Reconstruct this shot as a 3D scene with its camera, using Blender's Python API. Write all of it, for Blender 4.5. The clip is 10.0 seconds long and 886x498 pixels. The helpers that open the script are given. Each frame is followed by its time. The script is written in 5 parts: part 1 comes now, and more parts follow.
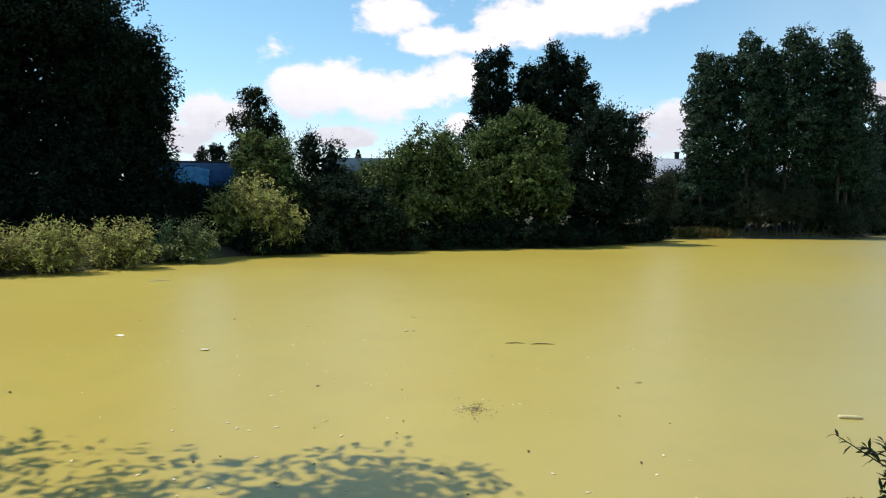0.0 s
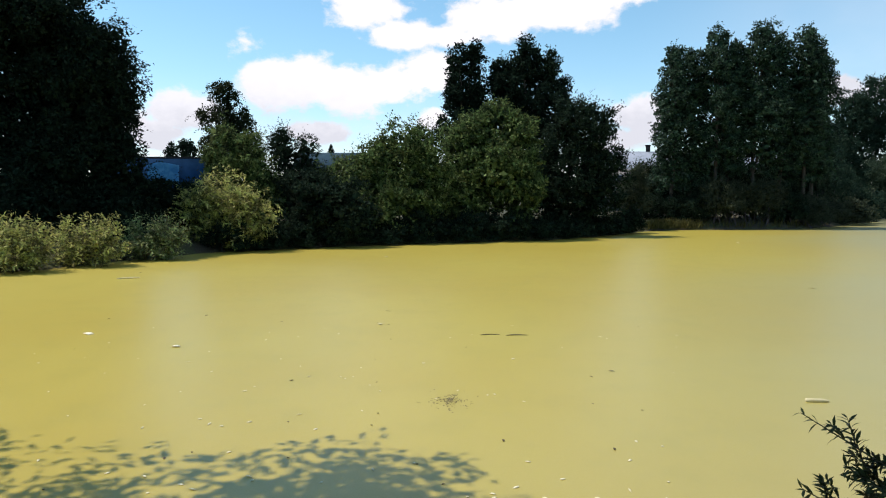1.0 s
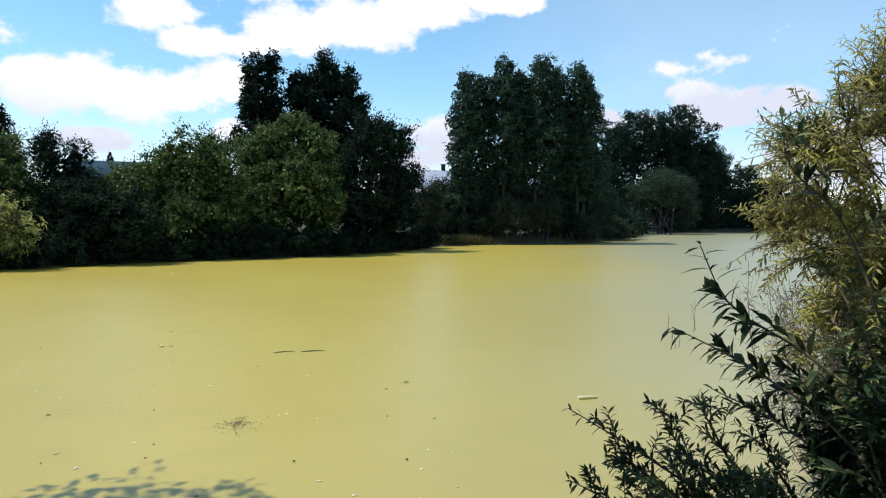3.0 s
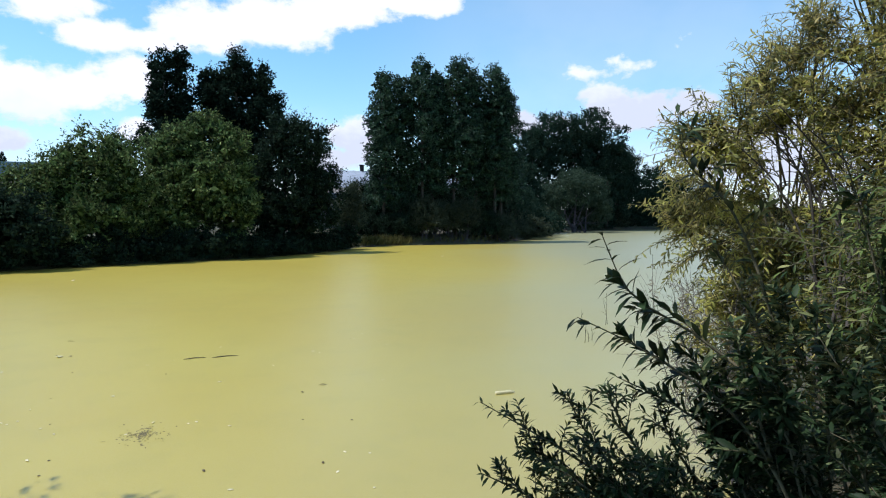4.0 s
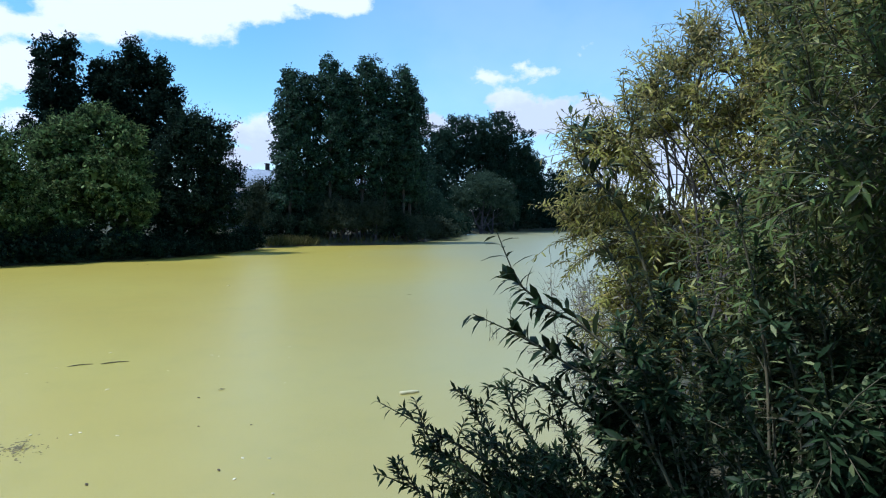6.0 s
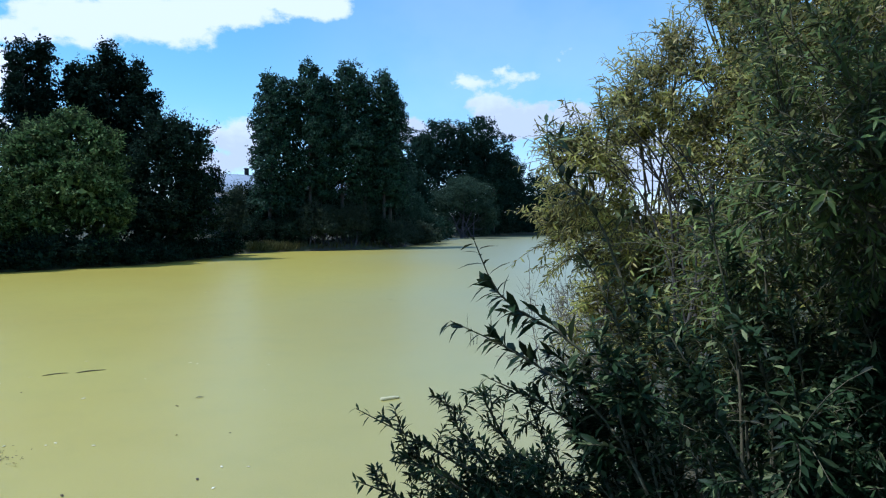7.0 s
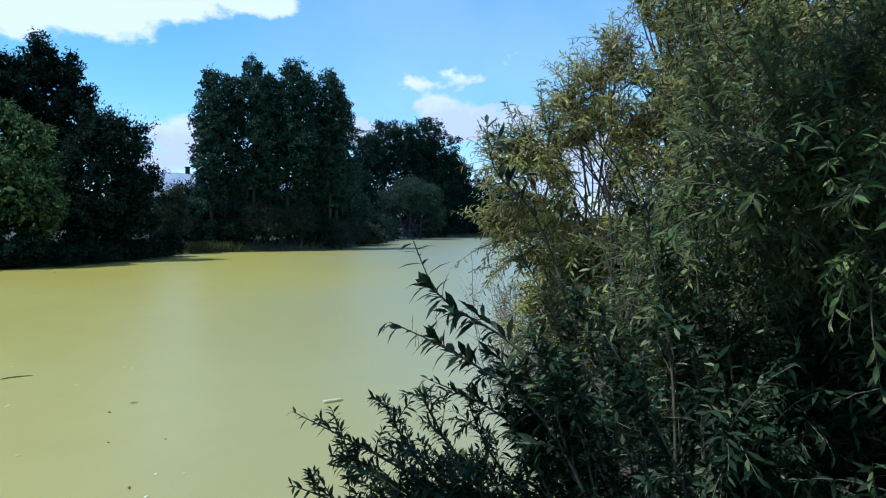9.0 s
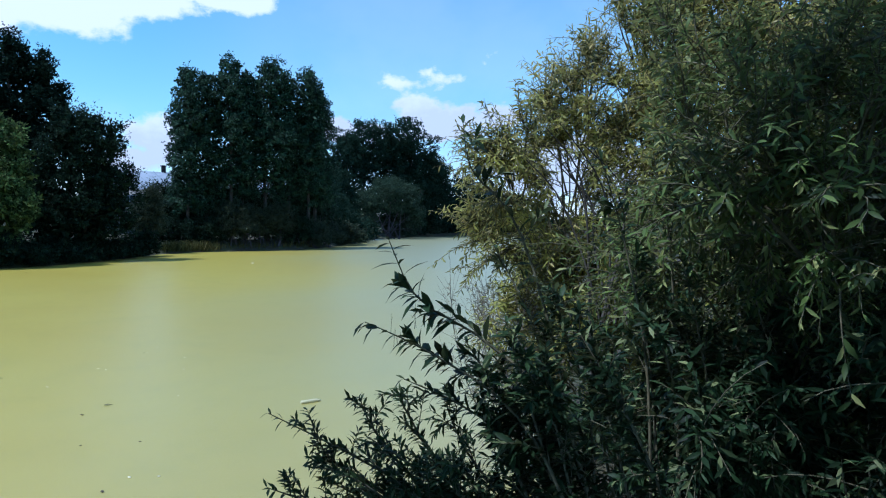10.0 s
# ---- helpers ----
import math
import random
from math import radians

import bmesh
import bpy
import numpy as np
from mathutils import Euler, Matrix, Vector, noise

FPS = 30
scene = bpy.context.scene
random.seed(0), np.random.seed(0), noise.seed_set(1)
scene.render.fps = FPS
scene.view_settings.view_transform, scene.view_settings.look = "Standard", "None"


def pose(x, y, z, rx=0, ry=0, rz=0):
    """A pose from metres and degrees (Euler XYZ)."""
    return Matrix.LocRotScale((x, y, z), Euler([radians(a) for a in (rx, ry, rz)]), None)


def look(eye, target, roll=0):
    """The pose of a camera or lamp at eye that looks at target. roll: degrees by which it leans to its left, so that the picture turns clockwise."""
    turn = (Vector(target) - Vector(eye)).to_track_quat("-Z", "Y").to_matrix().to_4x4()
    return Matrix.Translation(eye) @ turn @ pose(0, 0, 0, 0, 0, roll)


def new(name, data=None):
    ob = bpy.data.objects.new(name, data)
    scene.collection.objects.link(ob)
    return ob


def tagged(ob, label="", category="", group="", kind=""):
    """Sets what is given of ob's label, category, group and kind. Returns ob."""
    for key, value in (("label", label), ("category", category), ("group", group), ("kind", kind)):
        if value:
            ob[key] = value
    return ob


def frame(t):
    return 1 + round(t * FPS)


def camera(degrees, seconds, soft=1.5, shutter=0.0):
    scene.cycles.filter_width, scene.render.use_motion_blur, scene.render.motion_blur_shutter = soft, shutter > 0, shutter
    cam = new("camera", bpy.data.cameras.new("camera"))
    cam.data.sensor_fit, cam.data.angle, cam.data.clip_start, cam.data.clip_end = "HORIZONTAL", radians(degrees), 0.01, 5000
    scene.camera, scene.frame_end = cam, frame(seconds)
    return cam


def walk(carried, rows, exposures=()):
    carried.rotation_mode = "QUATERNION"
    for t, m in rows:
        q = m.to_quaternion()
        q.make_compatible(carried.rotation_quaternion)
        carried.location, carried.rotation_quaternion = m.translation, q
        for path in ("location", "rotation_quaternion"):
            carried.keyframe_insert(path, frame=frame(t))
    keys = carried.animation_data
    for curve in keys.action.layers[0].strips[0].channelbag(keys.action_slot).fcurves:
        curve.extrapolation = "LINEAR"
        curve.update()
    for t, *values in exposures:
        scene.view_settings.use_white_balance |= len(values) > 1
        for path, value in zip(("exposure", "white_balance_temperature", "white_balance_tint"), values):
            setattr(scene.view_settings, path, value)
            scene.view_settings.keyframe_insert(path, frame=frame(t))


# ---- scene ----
cam = camera(66.9, 10.0, soft=1.15)

PATH = [
    (0, (-0.013, 0.085, 2.474), (-0.012, 2.08, 2.334), 0.5),
    (0.5, (0.002, 0.081, 2.45), (0.071, 2.074, 2.305), -0.1),
    (1, (0.008, 0.098, 2.431), (0.084, 2.09, 2.276), -0.0),
    (1.5, (0.027, 0.119, 2.417), (0.192, 2.108, 2.276), 0.6),
    (2, (0.069, 0.162, 2.401), (0.422, 2.127, 2.279), 0.8),
    (2.5, (0.1, 0.187, 2.391), (0.639, 2.109, 2.279), 1.0),
    (3, (0.129, 0.201, 2.379), (0.781, 2.089, 2.275), 0.7),
    (4.5, (0.223, 0.214, 2.34), (1.185, 1.965, 2.243), 0.2),
    (5, (0.243, 0.207, 2.335), (1.269, 1.922, 2.242), 0.4),
    (5.5, (0.266, 0.219, 2.322), (1.342, 1.902, 2.224), 0.6),
    (7, (0.263, 0.182, 2.345), (1.415, 1.815, 2.264), 0.4),
    (7.5, (0.27, 0.174, 2.34), (1.461, 1.78, 2.265), 0.4),
    (8, (0.282, 0.182, 2.334), (1.501, 1.766, 2.257), 0.7),
    (8.5, (0.302, 0.195, 2.338), (1.561, 1.747, 2.254), 1.0),
    (9, (0.306, 0.178, 2.339), (1.583, 1.715, 2.263), 0.7),
    (9.5, (0.313, 0.187, 2.335), (1.614, 1.705, 2.262), 0.7),
    (10, (0.322, 0.173, 2.34), (1.646, 1.671, 2.263), 0.7),
]
walk(cam, [(t, look(eye, target, roll)) for t, eye, target, roll in PATH], exposures=[(0.0, -0.06, 6500, 16), (2.5, 0.0, 6200, 16), (5.0, 0.0, 5450, 14), (7.5, -0.15, 4900, 12), (10.0, -0.12, 4850, 12)])

# ---- light ----
SUN_DIR = Vector((-0.60, 0.16, 1.13)).normalized()      # towards the sun
SUN_EL = math.asin(SUN_DIR.z)
SUN_AZ = math.atan2(SUN_DIR.x, SUN_DIR.y)

sun = new("sun", bpy.data.lights.new("sun", "SUN"))
sun.data.energy, sun.data.angle, sun.data.color = 5.0, radians(0.53), (1.0, 0.94, 0.84)
sun.matrix_world = look(SUN_DIR * 100, (0, 0, 0))

# cumulus clouds: azimuth, elevation, half width, half height in degrees
CLOUD_HIGH = [(-4.4, 15.1, 3.0, 1.5), (-1.0, 13.3, 2.8, 1.1), (2.6, 13.1, 2.0, 0.9), (6.6, 14.7, 4.0, 1.7), (11.5, 15.3, 4.4, 1.8), (17.0, 16.6, 4.8, 1.4), (23.0, 17.6, 4.4, 1.2), (4, 19.2, 12, 2.2)]
CLOUD_MID = [(-12.0, 9.1, 2.7, 1.9), (-9.6, 9.3, 2.5, 1.9), (-6.0, 8.7, 3.4, 1.8), (-2.0, 9.4, 2.8, 1.5), (1.3, 10.5, 2.2, 1.5), (-3.6, 7.2, 1.4, 0.7), (-18.6, 6.6, 3.2, 1.6),
             (-20.8, 5.0, 2.6, 1.2), (-7.8, 5.3, 2.6, 0.9), (-13.8, 12.2, 1.2, 0.7)]
CLOUD_LOW = [(18.6, 6.7, 2.2, 1.7), (17.0, 4.6, 2.6, 0.9), (-4.8, 4.6, 1.8, 0.7), (1.4, 6.6, 1.2, 0.9), (32.4, 7.6, 1.6, 0.9), (35.3, 7.6, 1.6, 0.9), (39.6, 9.0, 2.1, 1.3), (42.6, 8.9, 2.6, 1.3),
             (45.6, 8.8, 2.2, 1.1), (41.0, 7.8, 4.0, 0.9), (36.6, 11.8, 1.4, 0.5), (41.1, 12.2, 1.1, 0.6), (46.1, 14.2, 1.3, 0.5), (52.0, 5.0, 6.0, 3.0)]


class Nodes:
    """A short way to write node trees."""

    def __init__(self, tree):
        self.tree = tree
        tree.nodes.clear()

    def add(self, kind, ins=(), **props):
        n = self.tree.nodes.new(kind)
        for k, v in props.items():
            setattr(n, k, v)
        for k, v in dict(ins).items():
            s = n.inputs[k]
            if isinstance(v, bpy.types.NodeSocket):
                self.tree.links.new(v, s)
            else:
                s.default_value = v
        return n

    def math(self, op, a, b=0.0, c=0.0):
        return self.add("ShaderNodeMath", {0: a, 1: b, 2: c}, operation=op).outputs[0]

    def noise(self, vec, scale, detail=3.0, rough=0.55):
        return self.add("ShaderNodeTexNoise", {"Vector": vec, "Scale": scale, "Detail": detail, "Roughness": rough}).outputs[0]

    def ramp(self, fac, stops):
        n = self.add("ShaderNodeValToRGB", {0: fac})
        el = n.color_ramp.elements
        while len(el) < len(stops):
            el.new(0.5)
        for e, (p, c) in zip(el, stops):
            e.position, e.color = p, (*c, 1) if len(c) == 3 else c
        return n.outputs[0]

    def mix(self, fac, a, b, blend="MIX"):
        n = self.add("ShaderNodeMix", data_type="RGBA", blend_type=blend)
        for i, v in ((0, fac), (6, a), (7, b)):
            s = n.inputs[i]
            if isinstance(v, bpy.types.NodeSocket):
                self.tree.links.new(v, s)
            else:
                s.default_value = (*v, 1) if i and len(v) == 3 else v
        return n.outputs[2]

    def span(self, v, a, b, c=0.0, d=1.0, smooth=True):
        n = self.add("ShaderNodeMapRange", {0: v, 1: a, 2: b, 3: c, 4: d})
        n.interpolation_type = "SMOOTHSTEP" if smooth else "LINEAR"
        return n.outputs[0]


def build_sky():
    w = bpy.data.worlds.new("sky")
    w.use_nodes = True
    scene.world = w
    N = Nodes(w.node_tree)
    sky = N.add("ShaderNodeTexSky", sky_type="NISHITA", sun_disc=False, sun_elevation=SUN_EL, sun_rotation=SUN_AZ, air_density=1.0, dust_density=0.1, ozone_density=3.0)
    direction = N.add("ShaderNodeTexCoord").outputs["Generated"]
    xyz = N.add("ShaderNodeSeparateXYZ", {0: direction}).outputs
    az = N.math("MULTIPLY", N.math("ARCTAN2", xyz[0], xyz[1]), 180 / math.pi)
    el = N.math("MULTIPLY", N.math("ARCSINE", xyz[2]), 180 / math.pi)
    flat = N.add("ShaderNodeCombineXYZ", {0: N.math("MULTIPLY", az, 0.1), 1: N.math("MULTIPLY", el, 0.14)}).outputs[0]
    puff = N.noise(flat, 2.2, 7.0, 0.6)
    fine = N.noise(flat, 7.0, 5.0, 0.6)
    # the same sky goes on all around as scattered cumulus
    far = N.span(N.noise(flat, 0.55, 3.0), 0.6, 0.9, 0.0, 0.45)
    away = N.math("MAXIMUM", N.span(N.math("ABSOLUTE", N.math("SUBTRACT", az, 12.0)), 42, 52), N.span(el, 24, 34))
    body = N.math("MULTIPLY_ADD", N.math("MULTIPLY", N.math("MULTIPLY", far, away), N.span(el, 2, 8)), 1.5, -0.6)
    heavy = None
    for a0, e0, ra, re in CLOUD_HIGH + CLOUD_MID + CLOUD_LOW:
        dx = N.math("DIVIDE", N.math("SUBTRACT", az, a0), ra * 1.25)
        dy = N.math("DIVIDE", N.math("SUBTRACT", el, e0), re * 1.25)
        r = N.math("SQRT", N.math("ADD", N.math("MULTIPLY", dx, dx), N.math("MULTIPLY", dy, dy)))
        f = N.math("MULTIPLY", N.math("SUBTRACT", 1.0, r), 1.0 if re > 0.85 else 0.22)
        body = N.math("SMOOTH_MAX", body, f, 0.25)
        low = N.math("MULTIPLY_ADD", dy, -0.6, f)
        heavy = low if heavy is None else N.math("SMOOTH_MAX", heavy, low, 0.3)
    shaped = N.math("ADD", body, N.math("MULTIPLY_ADD", puff, 1.7, -0.76))
    shaped = N.math("ADD", shaped, N.math("MULTIPLY_ADD", fine, 0.7, -0.35))
    cover = N.span(shaped, 0.03, 0.46)
    # broken wisps and a pale horizon
    haze = N.span(el, 10.0, 0.0, 0.0, 0.68)
    cover = N.math("MAXIMUM", cover, N.math("MULTIPLY", haze, N.span(puff, 0.3, 0.62)))
    # a thin veil of high cloud towards the inlet
    veil = N.math("MULTIPLY", N.span(az, 16.0, 36.0, 0.0, 0.19), N.span(N.noise(flat, 0.9, 4.0), 0.25, 0.6, 0.55, 1.0))
    cover = N.math("MAXIMUM", cover, veil)
    tone = N.math("ADD", N.math("MULTIPLY", heavy, 0.25), N.math("MULTIPLY", fine, 0.45))
    colour = N.ramp(tone, [(0.50, (1.0, 1.0, 1.0)), (0.72, (0.92, 0.94, 0.97)), (1.0, (0.74, 0.77, 0.82))])
    azure = N.add("ShaderNodeHueSaturation", {"Hue": 0.475, "Saturation": 1.06, "Value": 1.16, "Color": sky.outputs[0]}).outputs[0]
    clear = N.add("ShaderNodeBackground", {"Color": azure, "Strength": 0.15})
    cloud = N.add("ShaderNodeBackground", {"Color": colour, "Strength": 1.06})
    both = N.add("ShaderNodeMixShader", {0: cover, 1: clear.outputs[0], 2: cloud.outputs[0]})
    out = N.add("ShaderNodeOutputWorld")
    N.tree.links.new(both.outputs[0], out.inputs[0])


build_sky()


# ---- materials ----
def material(name):
    m = bpy.data.materials.new(name)
    m.use_nodes = True
    return m, Nodes(m.node_tree)


def finish(N, shader):
    out = N.add("ShaderNodeOutputMaterial")
    N.tree.links.new(shader, out.inputs[0])


def leaf_material(name, dark, light, tip, through_light=0.3, rough=0.65, spec=0.10, patch_scale=0.9, patchy=1.0):
    """Leaves: colour varies leaf by leaf and in patches over the crown; strong patches paint in lit clumps and dark
    hollows. Some are tinted like tip, whose paleness also stands in for glints.
    """
    m, N = material(name)
    geo = N.add("ShaderNodeNewGeometry")
    where = N.add("ShaderNodeTexCoord").outputs["Object"]
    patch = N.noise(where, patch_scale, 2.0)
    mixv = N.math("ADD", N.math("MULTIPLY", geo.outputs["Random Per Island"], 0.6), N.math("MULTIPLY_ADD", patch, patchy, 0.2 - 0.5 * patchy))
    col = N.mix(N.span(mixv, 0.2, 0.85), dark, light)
    odd = N.span(N.math("FRACT", N.math("MULTIPLY", geo.outputs["Random Per Island"], 17.3)), 0.80, 1.0)
    col = N.mix(N.math("MULTIPLY", odd, 0.7), col, tip)
    p = N.add("ShaderNodeBsdfPrincipled", {"Base Color": col, "Roughness": rough, "Specular IOR Level": spec})
    bright = N.mix(0.6, col, tip)
    tr = N.add("ShaderNodeBsdfTranslucent", {"Color": bright})
    sh = N.add("ShaderNodeMixShader", {0: through_light, 1: p.outputs[0], 2: tr.outputs[0]})
    finish(N, sh.outputs[0])
    return m


def bark_material(name, a, b, scale=6.0):
    m, N = material(name)
    where = N.add("ShaderNodeTexCoord").outputs["Object"]
    stretched = N.add("ShaderNodeMapping", {"Vector": where, "Scale": (1, 1, 0.25)}).outputs[0]
    n = N.noise(stretched, scale, 6.0, 0.65)
    col = N.mix(N.span(n, 0.3, 0.7), a, b)
    bump = N.add("ShaderNodeBump", {"Height": n, "Strength": 0.6, "Distance": 0.02})
    p = N.add("ShaderNodeBsdfPrincipled", {"Base Color": col, "Roughness": 0.85, "Normal": bump.outputs[0]})
    finish(N, p.outputs[0])
    return m


def plain_material(name, a, b, scale=8.0, rough=0.6, bump=0.2, metal=0.0, spec=0.5):
    m, N = material(name)
    where = N.add("ShaderNodeTexCoord").outputs["Object"]
    n = N.noise(where, scale, 5.0, 0.6)
    big = N.noise(where, scale * 0.13, 3.0)
    col = N.mix(N.span(N.math("MULTIPLY_ADD", n, 0.5, N.math("MULTIPLY", big, 0.5)), 0.35, 0.65), a, b)
    bp = N.add("ShaderNodeBump", {"Height": n, "Strength": bump, "Distance": 0.01})
    p = N.add("ShaderNodeBsdfPrincipled", {"Base Color": col, "Roughness": rough, "Metallic": metal, "Specular IOR Level": spec, "Normal": bp.outputs[0]})
    finish(N, p.outputs[0])
    return m


def duckweed_material():
    m, N = material("duckweed_cover")
    where = N.add("ShaderNodeTexCoord").outputs["Object"]
    broad = N.noise(where, 0.12, 4.0)
    mid = N.noise(where, 1.1, 5.0, 0.6)
    fine = N.noise(where, 45.0, 3.0, 0.7)
    col = N.mix(N.span(broad, 0.35, 0.65), (0.385, 0.297, 0.034), (0.41, 0.333, 0.045))
    col = N.mix(N.math("MULTIPLY", N.span(mid, 0.45, 0.7), 0.35), col, (0.31, 0.258, 0.030))
    col = N.mix(N.math("MULTIPLY", N.span(fine, 0.35, 0.65), 0.30), col, (0.46, 0.385, 0.08))
    # greyer towards the inlet: thinner cover, and the sky's reflection painted into the colour
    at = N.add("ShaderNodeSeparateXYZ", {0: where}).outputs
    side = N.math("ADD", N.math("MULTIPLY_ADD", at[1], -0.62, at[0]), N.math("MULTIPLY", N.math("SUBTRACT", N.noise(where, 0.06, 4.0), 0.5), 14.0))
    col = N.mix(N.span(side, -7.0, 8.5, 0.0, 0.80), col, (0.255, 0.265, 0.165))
    vor = N.add("ShaderNodeTexVoronoi", {"Vector": where, "Scale": 160.0})
    bump = N.add("ShaderNodeBump", {"Height": vor.outputs[0], "Strength": 0.25, "Distance": 0.002})
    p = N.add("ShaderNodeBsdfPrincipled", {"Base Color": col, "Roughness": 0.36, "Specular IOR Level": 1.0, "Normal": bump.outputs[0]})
    finish(N, p.outputs[0])
    return m


def ground_material():
    m, N = material("bank_soil_and_grass")
    where = N.add("ShaderNodeTexCoord").outputs["Object"]
    a = N.noise(where, 0.6, 5.0)
    b = N.noise(where, 14.0, 5.0, 0.7)
    col = N.mix(N.span(a, 0.4, 0.62), (0.045, 0.036, 0.022), (0.05, 0.06, 0.018))
    col = N.mix(N.math("MULTIPLY", N.span(b, 0.45, 0.75), 0.6), col, (0.10, 0.085, 0.04))
    bump = N.add("ShaderNodeBump", {"Height": b, "Strength": 0.7, "Distance": 0.05})
    p = N.add("ShaderNodeBsdfPrincipled", {"Base Color": col, "Roughness": 0.95, "Normal": bump.outputs[0]})
    finish(N, p.outputs[0])
    return m


M_DUCKWEED = duckweed_material()
M_GROUND = ground_material()
M_BARK = bark_material("grey_brown_bark", (0.026, 0.021, 0.016), (0.075, 0.064, 0.050))
M_TWIG = bark_material("olive_twig_bark", (0.06, 0.055, 0.03), (0.15, 0.13, 0.07), 20.0)
M_DEAD = bark_material("dry_grey_wood", (0.15, 0.125, 0.11), (0.30, 0.255, 0.235), 12.0)
M_VIOLET = bark_material("violet_grey_bark", (0.032, 0.026, 0.034), (0.085, 0.070, 0.084), 8.0)
# near-black, bluish leaves: backlit shade is put into the colour
M_SHADELEAF = leaf_material("shade_dark_leaves", (0.0034, 0.0088, 0.0056), (0.0125, 0.0260, 0.0150), (0.0300, 0.0460, 0.0280), 0.12, 0.8, 0.02, 2.2, 1.6)
M_FARLEAF = leaf_material("dark_blue_green_leaves", (0.0075, 0.0190, 0.0130), (0.0250, 0.0480, 0.0300), (0.0500, 0.0760, 0.0480), 0.2, 0.8, 0.02)
M_FARWILLOW = leaf_material("dull_willow_leaves", (0.018, 0.036, 0.022), (0.048, 0.078, 0.046), (0.085, 0.115, 0.065), 0.3)
M_BIRCH = leaf_material("birch_leaves", (0.0108, 0.0192, 0.0072), (0.021, 0.033, 0.012), (0.042, 0.048, 0.018), 0.25)
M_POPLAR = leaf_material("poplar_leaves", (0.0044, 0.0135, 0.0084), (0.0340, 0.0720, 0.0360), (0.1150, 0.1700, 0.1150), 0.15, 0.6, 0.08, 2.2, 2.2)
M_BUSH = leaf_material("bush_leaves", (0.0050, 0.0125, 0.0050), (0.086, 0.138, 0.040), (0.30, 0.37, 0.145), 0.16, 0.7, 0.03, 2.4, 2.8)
# darker copy of the bush leaves, with shade painted into the colour
M_BUSHSHADE = leaf_material("shaded_bush_leaves", (0.0030, 0.0078, 0.0050), (0.0165, 0.0335, 0.0185), (0.0480, 0.0720, 0.0450), 0.15, 0.7, 0.03, 2.4, 2.4)
# bright yellow-green: the sun on these shrubs is raised into the leaf colour
M_YELLOW = leaf_material("sunlit_willow_leaves", (0.016, 0.028, 0.009), (0.34, 0.39, 0.095), (0.68, 0.63, 0.24), 0.3, 0.6, 0.1, 2.6, 2.8)
M_GREY = leaf_material("grey_green_willow_leaves", (0.0150, 0.0250, 0.0150), (0.0480, 0.0640, 0.0360), (0.0950, 0.1100, 0.0640), 0.3)
M_SILVER = leaf_material("soft_green_willow_leaves", (0.018, 0.034, 0.013), (0.22, 0.30, 0.105), (0.48, 0.50, 0.24), 0.28, 0.6, 0.1, 2.6, 2.6)
# one osier leaf three times: shade, half light and sun set by colour
M_NEARSHADE = leaf_material("shaded_osier_leaves", (0.0042, 0.0110, 0.0046), (0.030, 0.056, 0.021), (0.26, 0.29, 0.12), 0.14, 0.5, 0.10, 2.0, 1.6)
M_NEARMID = leaf_material("half_lit_osier_leaves", (0.0085, 0.0210, 0.0070), (0.125, 0.180, 0.046), (0.42, 0.42, 0.15), 0.30, 0.5, 0.14, 2.6, 2.3)
M_NEARSUN = leaf_material("sunlit_osier_leaves", (0.018, 0.036, 0.010), (0.33, 0.335, 0.070), (0.68, 0.56, 0.20), 0.36, 0.45, 0.2, 2.4, 2.6)
M_DRYLEAF = leaf_material("dry_grey_tan_leaves", (0.13, 0.115, 0.085), (0.32, 0.29, 0.21), (0.45, 0.42, 0.30), 0.3, 0.7, 0.1)
M_GRASS = leaf_material("dry_bank_grass", (0.035, 0.042, 0.014), (0.11, 0.11, 0.035), (0.22, 0.19, 0.08), 0.3, 0.8, 0.03)
# low wall tone: the shade below the eave is put into the grey
M_SHEDWALL = plain_material("shaded_grey_wall", (0.09, 0.10, 0.11), (0.14, 0.15, 0.16), 3.0, 0.6)
M_SHEDROOF = plain_material("weathered_light_roof_sheet", (0.23, 0.26, 0.30), (0.30, 0.33, 0.38), 2.0, 0.85, spec=0.15)
M_DARKROOF = plain_material("dark_roof_felt", (0.015, 0.017, 0.02), (0.03, 0.032, 0.036), 3.0, 1.0, spec=0.0)
M_BLUE = plain_material("blue_painted_sheet", (0.006, 0.036, 0.10), (0.014, 0.060, 0.16), 1.2, 0.85, spec=0.03)
M_TARP = plain_material("bright_blue_tarpaulin", (0.03, 0.16, 0.36), (0.10, 0.32, 0.52), 2.5, 0.7, 0.4, spec=0.1)
M_BLUEROOF = plain_material("blue_grey_roof", (0.022, 0.045, 0.062), (0.035, 0.062, 0.082), 2.0, 0.9, spec=0.05)
M_GLASSDARK = plain_material("dark_window_glass", (0.02, 0.025, 0.03), (0.03, 0.035, 0.04), 2.0, 0.1, 0.0)
M_CREAM = plain_material("bleached_cream_wood", (0.50, 0.45, 0.24), (0.66, 0.60, 0.36), 14.0, 0.6)
M_ROT = plain_material("olive_brown_rotting_leaf", (0.11, 0.09, 0.035), (0.20, 0.16, 0.06), 30.0, 0.7)
M_STICK = plain_material("wet_dark_stick", (0.035, 0.03, 0.018), (0.09, 0.075, 0.04), 20.0, 0.6)
M_PALE = plain_material("pale_dead_leaf", (0.66, 0.61, 0.40), (0.84, 0.80, 0.62), 30.0, 0.6)
M_BROWN = plain_material("brown_dead_leaf", (0.07, 0.05, 0.025), (0.14, 0.10, 0.05), 30.0, 0.7)


